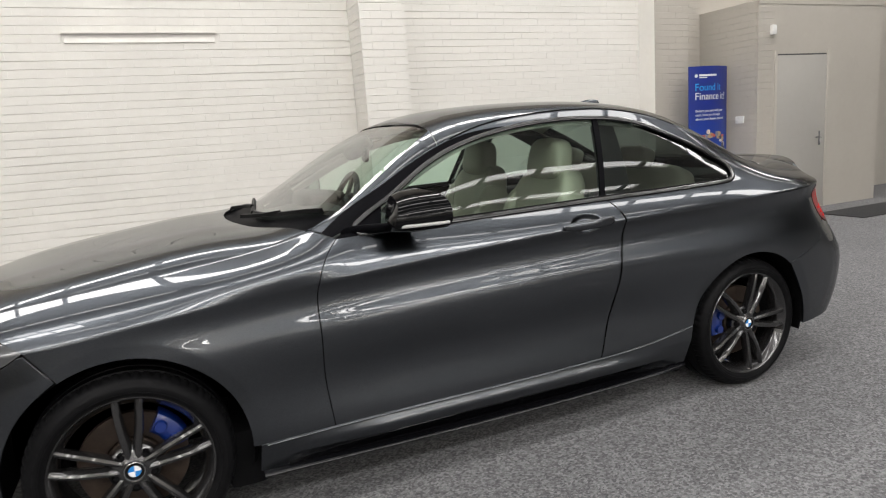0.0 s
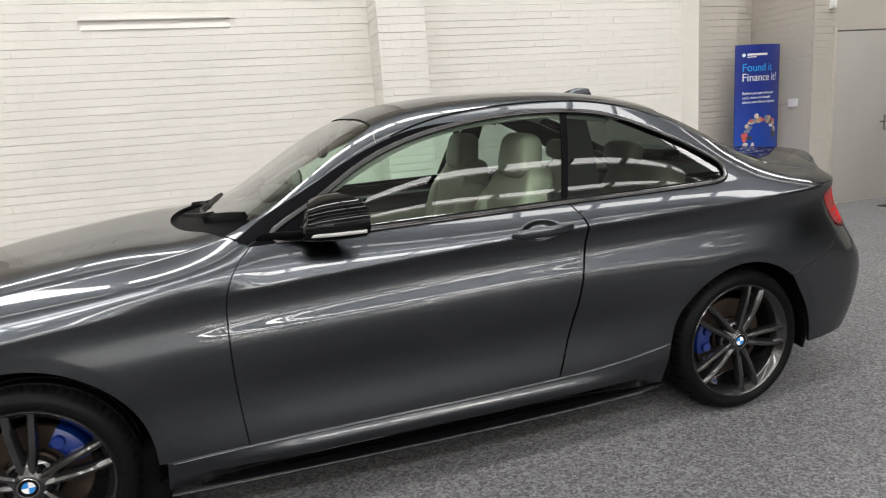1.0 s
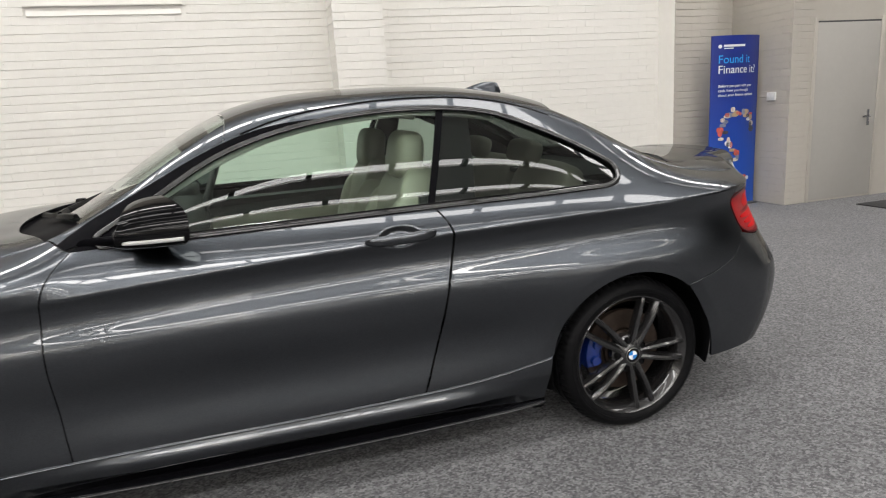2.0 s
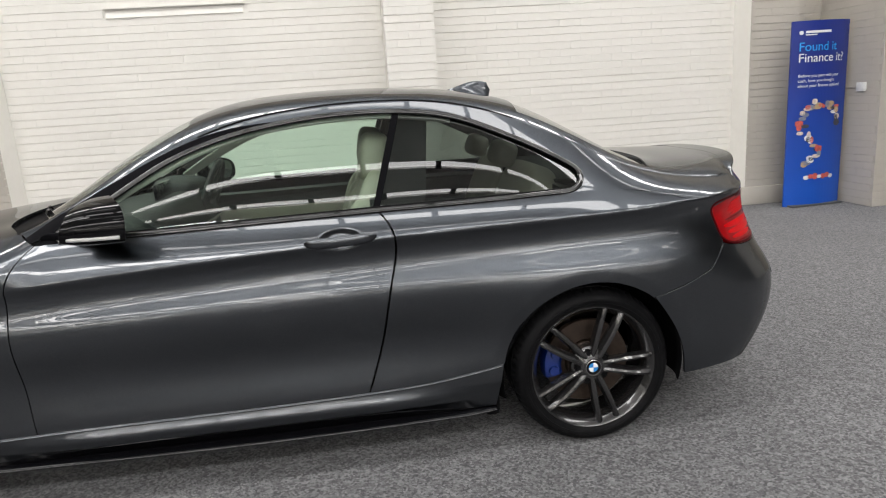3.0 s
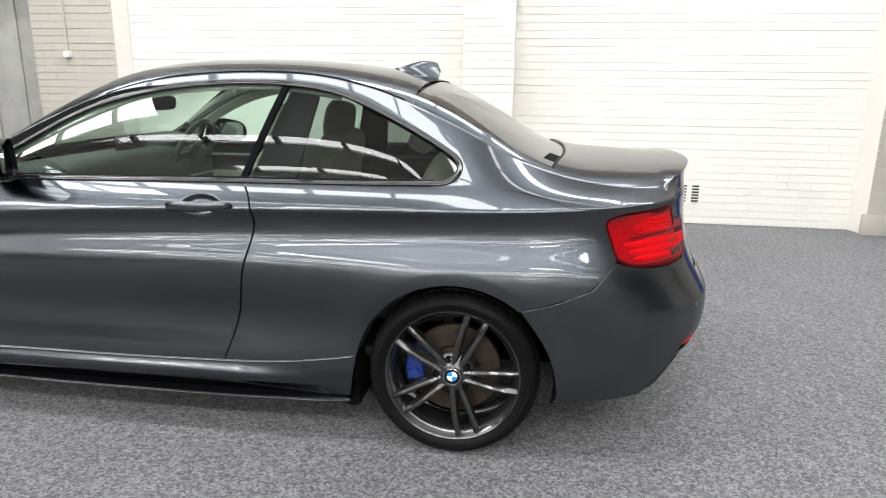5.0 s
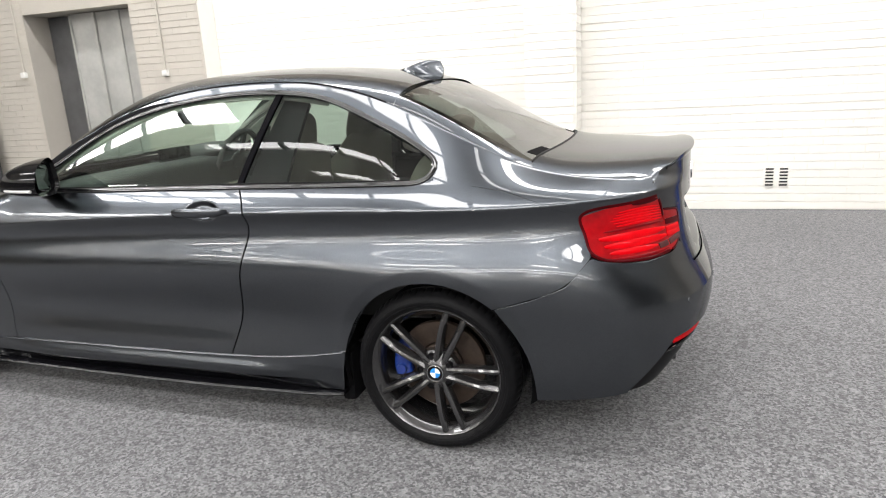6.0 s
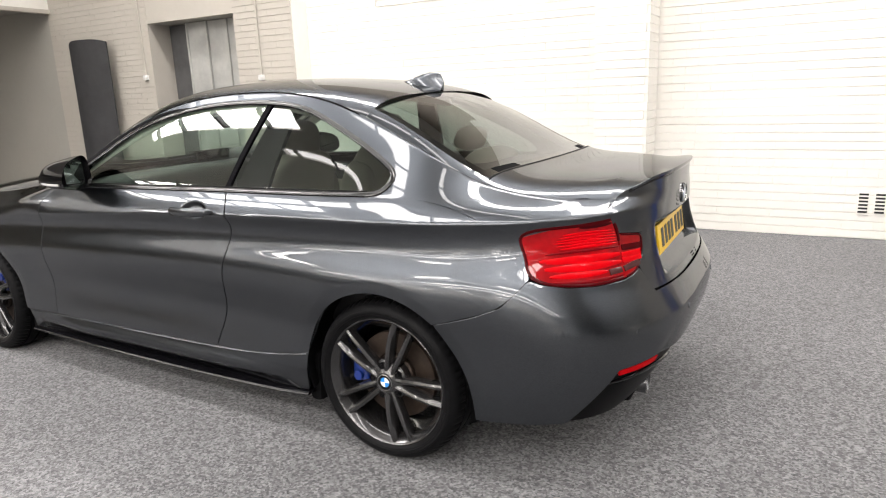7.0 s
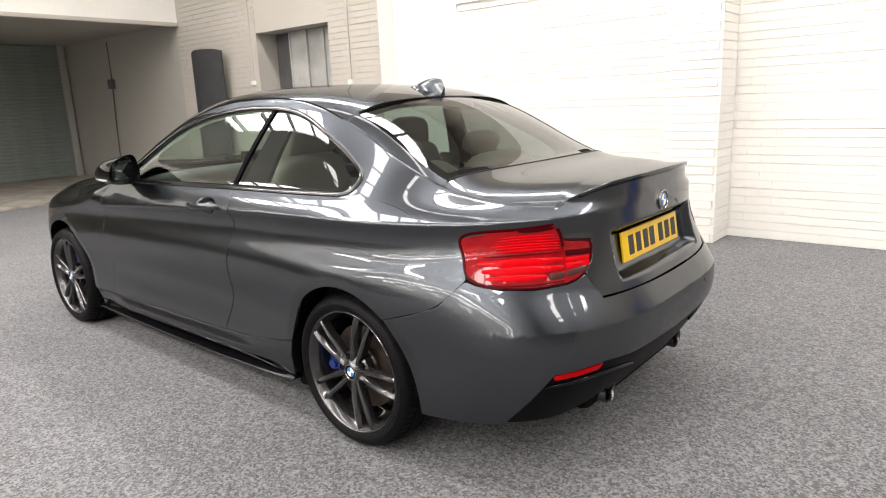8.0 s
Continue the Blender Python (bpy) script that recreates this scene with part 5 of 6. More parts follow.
def door_mirror(sd):
    """A gloss black door mirror: tapered housing, foot, glass and a clear indicator strip."""
    bm = bmesh.new()
    rows = []
    for t in np.linspace(0, 1, 14):
        x = -1.785 + 0.212 * max(0, (t - 0.03) / 0.97)
        k = (0.66 + 0.34 * (1 - (1 - t) ** 2.2) ** 0.5) * (1 if t > 0 else 0.55)
        cy, cz = 0.893 - 0.006 * t, 1.038 + 0.004 * t
        hy, hz = 0.100 * k + 0.004, 0.068 * k + 0.004
        row = []
        for a in np.linspace(0, 2 * math.pi, 33)[:-1]:
            c, s_ = math.cos(a), math.sin(a)
            px_ = math.copysign(abs(c) ** 0.62, c)
            pz_ = math.copysign(abs(s_) ** 0.62, s_)
            yy = cy + hy * px_ * (1 - 0.10 * pz_)
            zz = cz + hz * pz_ * (1 + 0.10 * (-px_)) + 0.012 * (-px_) * (pz_ > 0) * k
            row.append(bm.verts.new((x + 0.030 * (0.5 + 0.5 * pz_) * (1 - t) - 0.115 * (0.5 - 0.5 * px_) * t + (0.030 * px_ * -0.5 * (1 - t)), sd * yy, zz)))
        rows.append(row)
    for r0, r1 in zip(rows, rows[1:]):
        for j in range(32):
            bm.faces.new((r0[j], r0[(j + 1) % 32], r1[(j + 1) % 32], r1[j]))
    bm.faces.new(rows[0])
    inner = [bm.verts.new(v.co + Vector((-0.012, 0, 0)) + (Vector((v.co.x, sd * 0.887, 1.042)) - v.co) * 0.10) for v in rows[-1]]
    for j in range(32):
        bm.faces.new((rows[-1][j], rows[-1][(j + 1) % 32], inner[(j + 1) % 32], inner[j]))
    bm.faces.new(inner)
    bmesh.ops.recalc_face_normals(bm, faces=bm.faces[:])
    body = part("door_mirror", bm, M_PIANO, car, "gloss black door mirror", angle=50)
    bm = bmesh.new()
    vs = []
    for a in np.linspace(0, 2 * math.pi, 33)[:-1]:
        c, s_ = math.cos(a), math.sin(a)
        u = math.copysign(abs(c) ** 0.6, c)
        vs.append(bm.verts.new((-1.5835 - 0.115 * (0.5 - 0.47 * u), sd * (0.887 + 0.082 * u), 1.042 + 0.052 * math.copysign(abs(s_) ** 0.6, s_))))
    top = [bm.verts.new(v.co + Vector((-0.004, 0, 0))) for v in vs]
    bm.faces.new(vs)
    for j in range(32):
        bm.faces.new((vs[j], vs[(j + 1) % 32], top[(j + 1) % 32], top[j]))
    bmesh.ops.recalc_face_normals(bm, faces=bm.faces[:])
    part("mirror_glass", bm, M_MIRROR, body, smooth=False)
    # foot
    bm = bmesh.new()
    rows = []
    for t in np.linspace(0, 1, 9):
        x, y, z = -1.875 + 0.15 * t, 0.785 + 0.085 * t ** 1.4, 0.982 + 0.010 * t
        rows.append([bm.verts.new((x + 0.050 * math.cos(a) * (1 - 0.35 * t), sd * (y + 0.012 * math.sin(a)), z + (0.022 - 0.006 * t) * math.sin(a))) for a in np.linspace(0, 2 * math.pi, 17)[:-1]])
    for r0, r1 in zip(rows, rows[1:]):
        for j in range(16):
            bm.faces.new((r0[j], r0[(j + 1) % 16], r1[(j + 1) % 16], r1[j]))
    bm.faces.new(rows[0])
    bm.faces.new(rows[-1][::-1])
    bmesh.ops.recalc_face_normals(bm, faces=bm.faces[:])
    part("mirror_foot", bm, M_SATIN, body)
    # indicator lens along the lower edge
    bm = bmesh.new()
    rows = []
    for t in np.linspace(0, 1, 15):
        x = -1.770 + 0.178 * t
        y = 0.965 + 0.036 * (1 - (1 - t) ** 2.4) ** 0.5
        rows.append([bm.verts.new((x, sd * (y + 0.005 * math.cos(a)), 1.004 + 0.006 * math.sin(a))) for a in np.linspace(0, 2 * math.pi, 9)[:-1]])
    for r0, r1 in zip(rows, rows[1:]):
        for j in range(8):
            bm.faces.new((r0[j], r0[(j + 1) % 8], r1[(j + 1) % 8], r1[j]))
    bm.faces.new(rows[0])
    bm.faces.new(rows[-1][::-1])
    bmesh.ops.recalc_face_normals(bm, faces=bm.faces[:])
    part("indicator_lens", bm, M_LENS, body, "clear indicator lens")
    panel("mirror_triangle", lift_side, curve2([(-1.945, 0.968), (-1.78, 0.973)]), curve2([(-1.87, 1.008), (-1.75, 1.068)]), curve2([(-1.945, 0.968), (-1.87, 1.008)]), curve2([(-1.78, 0.973), (-1.75, 1.068)]), M_SATIN, body, 8, 8, side=sd,
          inset=0.002, gaps=(0, 0, 0, 0))


M_MIRROR = plain("mirror_silver", (0.36, 0.39, 0.39), 0.02, 1.0, 0.01)
M_LENS = plain("clear_lamp_plastic", (0.45, 0.45, 0.44), 0.1, vary=0.05, coat=1.0)
for sd in (-1, 1):
    door_mirror(sd)

# ---- nose: bumper, lamps, cowl and wipers ----
def lift_nose(p, z):
    """Round the nose: p runs from 0 on the near flank to 1 at the middle."""
    p, z = np.asarray(p, float), np.asarray(z, float)
    q = np.where(p > 1, 2 - p, p) * math.pi / 2
    n = 2.5
    r = (np.abs(np.sin(q)) ** n + np.abs(np.cos(q)) ** n) ** (-1 / n)
    x = XF0 + (XNOSE - XF0) * np.sin(q) * r
    y = -side_base(x, z) * np.cos(q) * r
    return np.stack([x, np.where(p > 1, -y, y), z], -1)


def nose_x(x):
    u = (XF0 - x) / (XF0 - XNOSE)
    return math.atan2(u, (1 - u ** 2.5) ** (1 / 2.5)) * 2 / math.pi


nb = [(nose_x(-3.05), 0.22), (1, 0.20)]
ntop = [(nose_x(-2.857), 0.650), (nose_x(-2.892), 0.693), (nose_x(-2.933), 0.746), (nose_x(-2.993), 0.708), (0.45, 0.660), (0.75, 0.66), (1, 0.70)]
nend = [nb[0], (nose_x(-3.055), 0.35), (nose_x(-3.021), 0.474), (nose_x(-2.953), 0.574), (nose_x(-2.904), 0.617), ntop[0]]
panel("front_bumper", lift_nose, curve2(nb + far(nb)[1:], False), curve2(ntop + far(ntop)[1:], False), curve2(nend), curve2([(2 - a, b) for a, b in nend]), M_PAINT, car, 90, 24)
M_HEAD = plain("smoked_headlamp", (0.07, 0.072, 0.076), 0.2, 0.3, 0.2, coat=0.7)
for sd in (-1, 1):
    panel("headlight", lift_nose, curve2([(nose_x(-2.936), 0.750), (nose_x(-2.993), 0.713), (0.45, 0.665), (0.70, 0.668)], False), curve2([(nose_x(-2.938), 0.755), (nose_x(-2.986), 0.783), (nose_x(-3.04), 0.806), (0.55, 0.80), (0.74, 0.765)], False), curve2([(nose_x(-2.936), 0.750), (nose_x(-2.938), 0.755)]),
          curve2([(0.70, 0.668), (0.74, 0.765)]), M_HEAD, car, 24, 14, side=sd, inset=0.004)
    panel("kidney_grille", lift_nose, curve2([(0.76, 0.60), (0.985, 0.60)]), curve2([(0.76, 0.77), (0.985, 0.775)]), curve2([(0.76, 0.60), (0.76, 0.77)]), curve2([(0.985, 0.60), (0.985, 0.775)]), M_BLACK, car, 10, 8, side=sd, inset=-0.006)
panel("nose_panel", lift_nose, curve2([(0.70, 0.66), (1, 0.70), (1.3, 0.66)]), curve2([(0.5, 0.80), (1, 0.80), (1.5, 0.80)]), curve2([(0.70, 0.66), (0.74, 0.77), (0.5, 0.80)]), curve2([(1.3, 0.66), (1.26, 0.77), (1.5, 0.80)]), M_PAINT, car, 40, 10, inset=0.002)
panel("bonnet_front", lift_top, e_line(-3.41, -3.30, -1), e_line(-3.41, -3.30, 1), curve2([(-3.41, -float(edge_w(-3.41)[0])), (-3.46, 0), (-3.41, float(edge_w(-3.41)[0]))]), curve2([(-3.30, -float(edge_w(-3.30)[0])), (-3.34, 0), (-3.30, float(edge_w(-3.30)[0]))]),
      M_PAINT, car, 10, 40, inset=0.003, gaps=(0, 0, 0, 0))
c_in = [(-2.06, -0.665), (-2.16, -0.52), (-2.235, -0.28), (-2.26, 0.0), (-2.235, 0.28), (-2.16, 0.52), (-2.06, 0.665)]
c_out = [(-1.90, -0.66), (-1.98, -0.5), (-2.05, -0.25), (-2.07, 0), (-2.05, 0.25), (-1.98, 0.5), (-1.90, 0.66)]
panel("cowl_panel", lift_top, curve2([c_in[0], c_out[0]]), curve2([c_in[-1], c_out[-1]]), curve2(c_in), curve2(c_out), M_SATIN, car, 10, 40, inset=0.020, gaps=(0, 0, 0, 0), label="black plastic scuttle under the screen")


def wiper(name, pts, lift_up):
    bm = bmesh.new()
    P3 = np.array(pts)
    z = top_z(P3[:, 0], P3[:, 1]) + lift_up
    rows = []
    for i in range(len(P3)):
        d = P3[min(i + 1, len(P3) - 1)] - P3[max(i - 1, 0)]
        d = d / np.linalg.norm(d)
        nrm = np.array([-d[1], d[0]])
        rows.append([bm.verts.new((P3[i][0] + nrm[0] * u, P3[i][1] + nrm[1] * u, z[i] + v)) for u, v in ((-0.011, 0), (-0.006, 0.014), (0.004, 0.016), (0.011, 0.002))])
    for r0, r1 in zip(rows, rows[1:]):
        for j in range(4):
            bm.faces.new((r0[j], r0[(j + 1) % 4], r1[(j + 1) % 4], r1[j]))
    bm.faces.new(rows[0])
    bm.faces.new(rows[-1][::-1])
    bmesh.ops.recalc_face_normals(bm, faces=bm.faces[:])
    return part(name, bm, M_RUBBER, car, "black wiper arm and blade")


wiper("wiper", [(-2.115 + 0.0034 * k * k, -0.03 - 0.085 * k) for k in range(8)], -0.004)
wiper("wiper", [(-2.035 - 0.012 * k, 0.56 - 0.08 * k) for k in range(8)], -0.006)
wiper("wiper_arm", [(-2.17, 0.40), (-2.14, 0.36), (-2.11, 0.27), (-2.095, 0.18)], 0.000)
wiper("wiper_arm", [(-2.18, -0.10), (-2.15, -0.16), (-2.11, -0.26), (-2.06, -0.36)], 0.002)

for sg in (-1, 1):
    panel("screen_border", lift_top, curve2([(-0.19, -ww_ + 0.052), (0.05, -float(edge_w(0.05)[0]) + 0.046), (0.325, -0.610)]), curve2([(-0.17, -ww_ + 0.080), (0.05, -float(edge_w(0.05)[0]) + 0.082), (0.310, -0.560)]), curve2([(-0.19, -ww_ + 0.052), (-0.17, -ww_ + 0.080)]),
          curve2([(0.325, -0.610), (0.310, -0.560)]), M_UNDER, car, 30, 4, gaps=(0, 0, 0, 0), rim=0, inset=0.009, side=sg)

low_in = [(x - 0.045, y * 0.955) for x, y in SCREEN_LOW]
panel("screen_border", lift_top, curve2([low_in[0], SCREEN_LOW[0]]), curve2([low_in[-1], SCREEN_LOW[-1]]), curve2(low_in), curve2(SCREEN_LOW), M_UNDER, car, 4, 40, gaps=(0, 0, 0, 0), rim=0, inset=0.009)
ribbon("screen_seal", lift_top, curve2(SCREEN_LOW), 0.010, 0.002, M_RUBBER, car, 60)

# ---- cabin ----
M_LEATHER = plain("oyster_leather", (0.37, 0.34, 0.285), 0.5, vary=0.08, scale=6, bump=0.2, bump_scale=350)
M_DARKTRIM = plain("black_cabin_plastic", (0.014, 0.014, 0.015), 0.6, vary=0.2, scale=12, bump=0.15, bump_scale=400)
M_LINER = plain("pale_headliner", (0.45, 0.44, 0.41), 0.9, vary=0.05)


def cushion(name, sx, sy, sz, m, material, parent, e=0.35, label="", shape=None):
    """A stuffed block with rounded edges."""
    bm = bmesh.new()
    bmesh.ops.create_uvsphere(bm, u_segments=28, v_segments=18, radius=1.0)
    for v in bm.verts:
        c = v.co
        q = Vector([math.copysign(abs(k) ** e, k) for k in c])
        v.co = Vector((q.x * sx, q.y * sy, q.z * sz))
        if shape:
            v.co = shape(v.co)
    bm.transform(m)
    return part(name, bm, material, parent, label, angle=80)


def front_seat(y):
    base = cushion("seat", 0.27, 0.255, 0.10, pose(-1.10, y, 0.53, 0, -8, 0), M_LEATHER, car, 0.45, "pale oyster leather front seat")
    cushion("backrest", 0.085, 0.250, 0.33, pose(-0.80, y, 0.79, 0, 16, 0), M_LEATHER, base, 0.45, shape=lambda c: Vector((c.x - 0.05 * (abs(c.y) / 0.25) ** 3, c.y * (1 - 0.22 * max(0, c.z / 0.33) ** 2), c.z)))
    for sy in (-0.215, 0.215):
        cushion("bolster", 0.10, 0.045, 0.25, pose(-0.845, y + sy, 0.76, 0, 15, 0), M_LEATHER, base, 0.6)
    cushion("headrest", 0.062, 0.135, 0.098, pose(-0.765, y, 1.150, 0, 10, 0), M_LEATHER, base, 0.55, shape=lambda c: Vector((c.x, c.y * (1 - 0.12 * c.z / 0.1), c.z)))
    for sy in (-0.05, 0.05):
        bm = bmesh.new()
        bmesh.ops.create_cone(bm, cap_ends=True, segments=10, radius1=0.007, radius2=0.007, depth=0.10, matrix=pose(-0.775, y + sy, 1.045))
        part("headrest_post", bm, M_CHROME, base)


front_seat(-0.37)
front_seat(0.37)
bench = cushion("rear_seat", 0.24, 0.58, 0.09, pose(-0.36, 0, 0.56, 0, -6, 0), M_LEATHER, car, 0.4, "pale oyster leather rear bench")
for y in (-0.32, 0.32):
    cushion("backrest", 0.075, 0.28, 0.26, pose(-0.16, y, 0.82, 0, 22, 0), M_LEATHER, bench, 0.45)
    cushion("headrest", 0.050, 0.125, 0.055, pose(-0.20, y * 0.95, 1.115, 0, 20, 0), M_LEATHER, bench, 0.6)
    box("side_bolster", -0.75, -0.05, y * 2.0 - 0.06, y * 2.0 + 0.06, 0.45, 0.80, M_DARKTRIM, car, 0.03)
box("parcel_shelf", -0.12, 0.34, -0.56, 0.56, 0.99, 1.015, M_DARKTRIM, car, 0.008)
box("cabin_floor", -2.1, -0.1, -0.70, 0.70, 0.30, 0.34, M_DARKTRIM, car, 0.01)
box("bulkhead", -2.14, -2.06, -0.66, 0.66, 0.30, 0.93, M_DARKTRIM, car, 0.01)
box("rear_bulkhead", -0.06, -0.02, -0.66, 0.66, 0.40, 1.0, M_DARKTRIM, car, 0.01)
box("centre_console", -1.75, -0.75, -0.11, 0.11, 0.34, 0.66, M_DARKTRIM, car, 0.03)
cushion("dashboard", 0.26, 0.69, 0.15, pose(-1.85, 0, 0.845, 0, -6, 0), M_DARKTRIM, car, 0.4, "black soft dashboard")
cushion("instrument_hood", 0.11, 0.19, 0.055, pose(-1.74, 0.37, 1.005, 0, 6, 0), M_DARKTRIM, car, 0.5)
box("dash_screen", -1.735, -1.72, -0.12, 0.12, 0.995, 1.075, M_BLACK, car, 0.005, "", None)
box("dash_trim", -1.60, -1.588, -0.62, 0.62, 0.83, 0.85, M_CHROME, car, 0.004)
for sd in (-1, 1):
    panel("door_card", lift_side, curve2([(-1.98, 0.36), (-0.80, 0.36)]), curve2([(-1.90, 0.962), (-0.76, 0.982)]), curve2([(-1.98, 0.36), (-1.90, 0.962)]), curve2([(-0.80, 0.36), (-0.76, 0.982)]), M_DARKTRIM, car, 24, 16, side=sd, inset=0.075, gaps=(0, 0, 0, 0), rim=0.02)
    panel("card_insert", lift_side, curve2([(-1.80, 0.56), (-0.90, 0.56)]), curve2([(-1.74, 0.80), (-0.86, 0.82)]), curve2([(-1.80, 0.56), (-1.74, 0.80)]), curve2([(-0.90, 0.56), (-0.86, 0.82)]), M_LEATHER, car, 20, 10, side=sd, inset=0.085, gaps=(0, 0, 0, 0), rim=0)
    panel("quarter_trim", lift_side, curve2([(-0.77, 0.72), (0.0, 0.72)]), curve2([(-0.76, 0.985), (0.05, 0.99)]), curve2([(-0.77, 0.72), (-0.76, 0.985)]), curve2([(0.0, 0.72), (0.05, 0.99)]), M_DARKTRIM, car, 20, 14, side=sd, inset=0.07, gaps=(0, 0, 0, 0), rim=0.02)
    panel("pillar_lining", lift_side, curve2([(0.0, 1.0), (0.30, 1.0)]), curve2([(-0.45, 1.30), (-0.20, 1.26)]), joined(curve2(WIN_BACK[1:]), curve2([WIN_BACK[-1], (-0.45, 1.30)])), curve2([(0.30, 1.0), (-0.20, 1.26)]), M_DARKTRIM, car, 12, 16, side=sd, inset=0.03, gaps=(0, 0, 0, 0), rim=0)
    panel("pillar_lining", lift_side, curve2([(-0.77, 0.99), (-0.60, 0.99)]), curve2([(-0.665, 1.322), (-0.555, 1.308)]), curve2([(-0.77, 0.99), (-0.665, 1.322)]), curve2([(-0.60, 0.99), (-0.555, 1.308)]), M_DARKTRIM, car, 6, 16, side=sd,
          inset=0.04, gaps=(0, 0, 0, 0), rim=0.02)
    ribbon("rail_trim", lift_side, curve2([(-1.80, 1.06), (-1.54, 1.20), (-1.32, 1.285), (-1.02, 1.335), (-0.67, 1.34), (-0.46, 1.31)]), 0.05, 0.012, M_LINER, car, 60, sd, inset=0.03)
    box("belt_pillar_trim", -0.80, -0.70, sd * 0.70 - 0.02, sd * 0.70 + 0.02, 0.95, 1.02, M_DARKTRIM, car, 0.01)
panel("headliner", lift_top, e_line(-1.42, -0.20, -1, 0.03), e_line(-1.42, -0.20, 1, 0.03), xline(-1.42, -float(edge_w(-1.42)[0]) + 0.03, float(edge_w(-1.42)[0]) - 0.03), xline(-0.20, -float(edge_w(-0.20)[0]) + 0.03, float(edge_w(-0.20)[0]) - 0.03), M_LINER, car, 20, 20,
      inset=0.035, gaps=(0, 0, 0, 0), rim=0)
# steering wheel
bm = bmesh.new()
sm = Matrix.Translation((-1.60, 0.37, 0.955)) @ pose(0, 0, 0, 0, -68, 0)
ringv = []
for i in range(48):
    a = 2 * math.pi * i / 48
    ringv.append([bm.verts.new(((0.182 + 0.016 * math.cos(b)) * math.cos(a), (0.182 + 0.016 * math.cos(b)) * math.sin(a), 0.016 * math.sin(b))) for b in np.linspace(0, 2 * math.pi, 11)[:-1]])
for i in range(48):
    for j in range(10):
        bm.faces.new((ringv[i][j], ringv[(i + 1) % 48][j], ringv[(i + 1) % 48][(j + 1) % 10], ringv[i][(j + 1) % 10]))
for a in (0, 180, 270):
    add_box(bm, 0.04, 0.18, -0.018, 0.018, -0.012, 0.004, pose(0, 0, 0, 0, 0, a + 90))
bmesh.ops.create_uvsphere(bm, u_segments=20, v_segments=10, radius=0.062, matrix=Matrix.Diagonal((1, 1, 0.4, 1)))
bmesh.ops.recalc_face_normals(bm, faces=bm.faces[:])
bm.transform(sm)
part("steering_wheel", bm, M_DARKTRIM, car, "black leather steering wheel")
cushion("inner_mirror", 0.014, 0.115, 0.036, pose(-1.565, 0, 1.232, 0, 8, -14), M_DARKTRIM, car, 0.5, "black interior mirror")
cushion("mirror_mount", 0.070, 0.055, 0.036, pose(-1.60, 0, 1.262, 0, -28, 0), M_DARKTRIM, car, 0.6, "black sensor housing behind the windscreen")
for y in (-0.37, 0.37):
    box("sun_visor", -1.40, -1.26, y - 0.15, y + 0.15, 1.300, 1.312, M_LINER, car, 0.005)


# ---- wall pieces and things along the walls ----
def pipe(name, pts, r, material, parent):
    """A round pipe along a few points."""
    bm = bmesh.new()
    rings = []
    P3 = [Vector(p) for p in pts]
    for i, p in enumerate(P3):
        d = (P3[min(i + 1, len(P3) - 1)] - P3[max(i - 1, 0)]).normalized()
        q = d.to_track_quat("Z", "Y").to_matrix()
        rings.append([bm.verts.new(p + q @ Vector((r * math.cos(a), r * math.sin(a), 0))) for a in np.linspace(0, 2 * math.pi, 13)[:-1]])
    for a, b in zip(rings, rings[1:]):
        for j in range(12):
            bm.faces.new((a[j], a[(j + 1) % 12], b[(j + 1) % 12], b[j]))
    bm.faces.new(rings[0])
    bm.faces.new(rings[-1][::-1])
    bmesh.ops.recalc_face_normals(bm, faces=bm.faces[:])
    return part(name, bm, material, parent, angle=50)


for x, z1 in ((-6.86, 1.59), (-4.70, 1.50)):
    run = thing("cable_conduit", "grey painted cable conduit ending in a small white switch", "conduit", (x, PIER_Y, z1))
    pipe("pipe", [(0, -0.012, 0.10), (0, -0.012, 3.7)], 0.012, M_GREYWALL, run)
    box("switch_box", -0.035, 0.035, -0.05, 0.012, 0.08, 0.15, M_BATTEN, run, 0.014, "white switch box")
run = thing("cable_conduit", "grey painted conduit beside the pier", "conduit", (3.96, WALL_Y, 2.05))
pipe("pipe", [(0, -0.015, -2.04), (0, -0.015, 3.2)], 0.014, M_GREYWALL, run)
box("clip", -0.05, 0.06, -0.04, 0.012, -0.012, 0.012, M_STEEL, run, 0.003)
run = thing("cable_conduit", "dark cable running down to a small box", "conduit", (-11.6, PIER_Y, 1.9))
pipe("pipe", [(0, -0.015, 0.8), (0.02, -0.02, 0.1), (-0.05, -0.03, -0.8), (-0.10, -0.03, -1.7)], 0.012, M_STEEL, run)
box("switch_box", -0.07, 0.07, -0.08, 0.012, -0.08, 0.10, M_STEEL, run, 0.01)

# doorway with sheeted leaves
doorway = structure(new("door_2"), "boarded doorway with pale ribbed metal leaves", "door")
M_SHEET = plain("pale_metal_sheet", (0.40, 0.40, 0.38), 0.5, 0.2, 0.15, 4)
for k, xa in enumerate((-6.25, -5.87, -5.49)):
    box("board", xa + 0.004, xa + 0.372, WALL_Y + 0.02 + 0.012 * (k % 2), WALL_Y + 0.06, 0.0, 2.40, M_SHEET, doorway, 0.006)
    box("rib", xa + 0.004, xa + 0.026, WALL_Y - 0.005, WALL_Y + 0.03, 0.0, 2.40, M_SHEET, doorway, 0.004)
box("board", -6.71, -6.26, WALL_Y + 0.12, WALL_Y + 0.16, 0.0, 2.40, M_STEEL, doorway, 0.006, "dark folded leaf")
box("frame_board", -5.115, -5.09, WALL_Y - 0.02, WALL_Y + 0.06, 0.0, 2.40, M_DARKWALL, doorway)
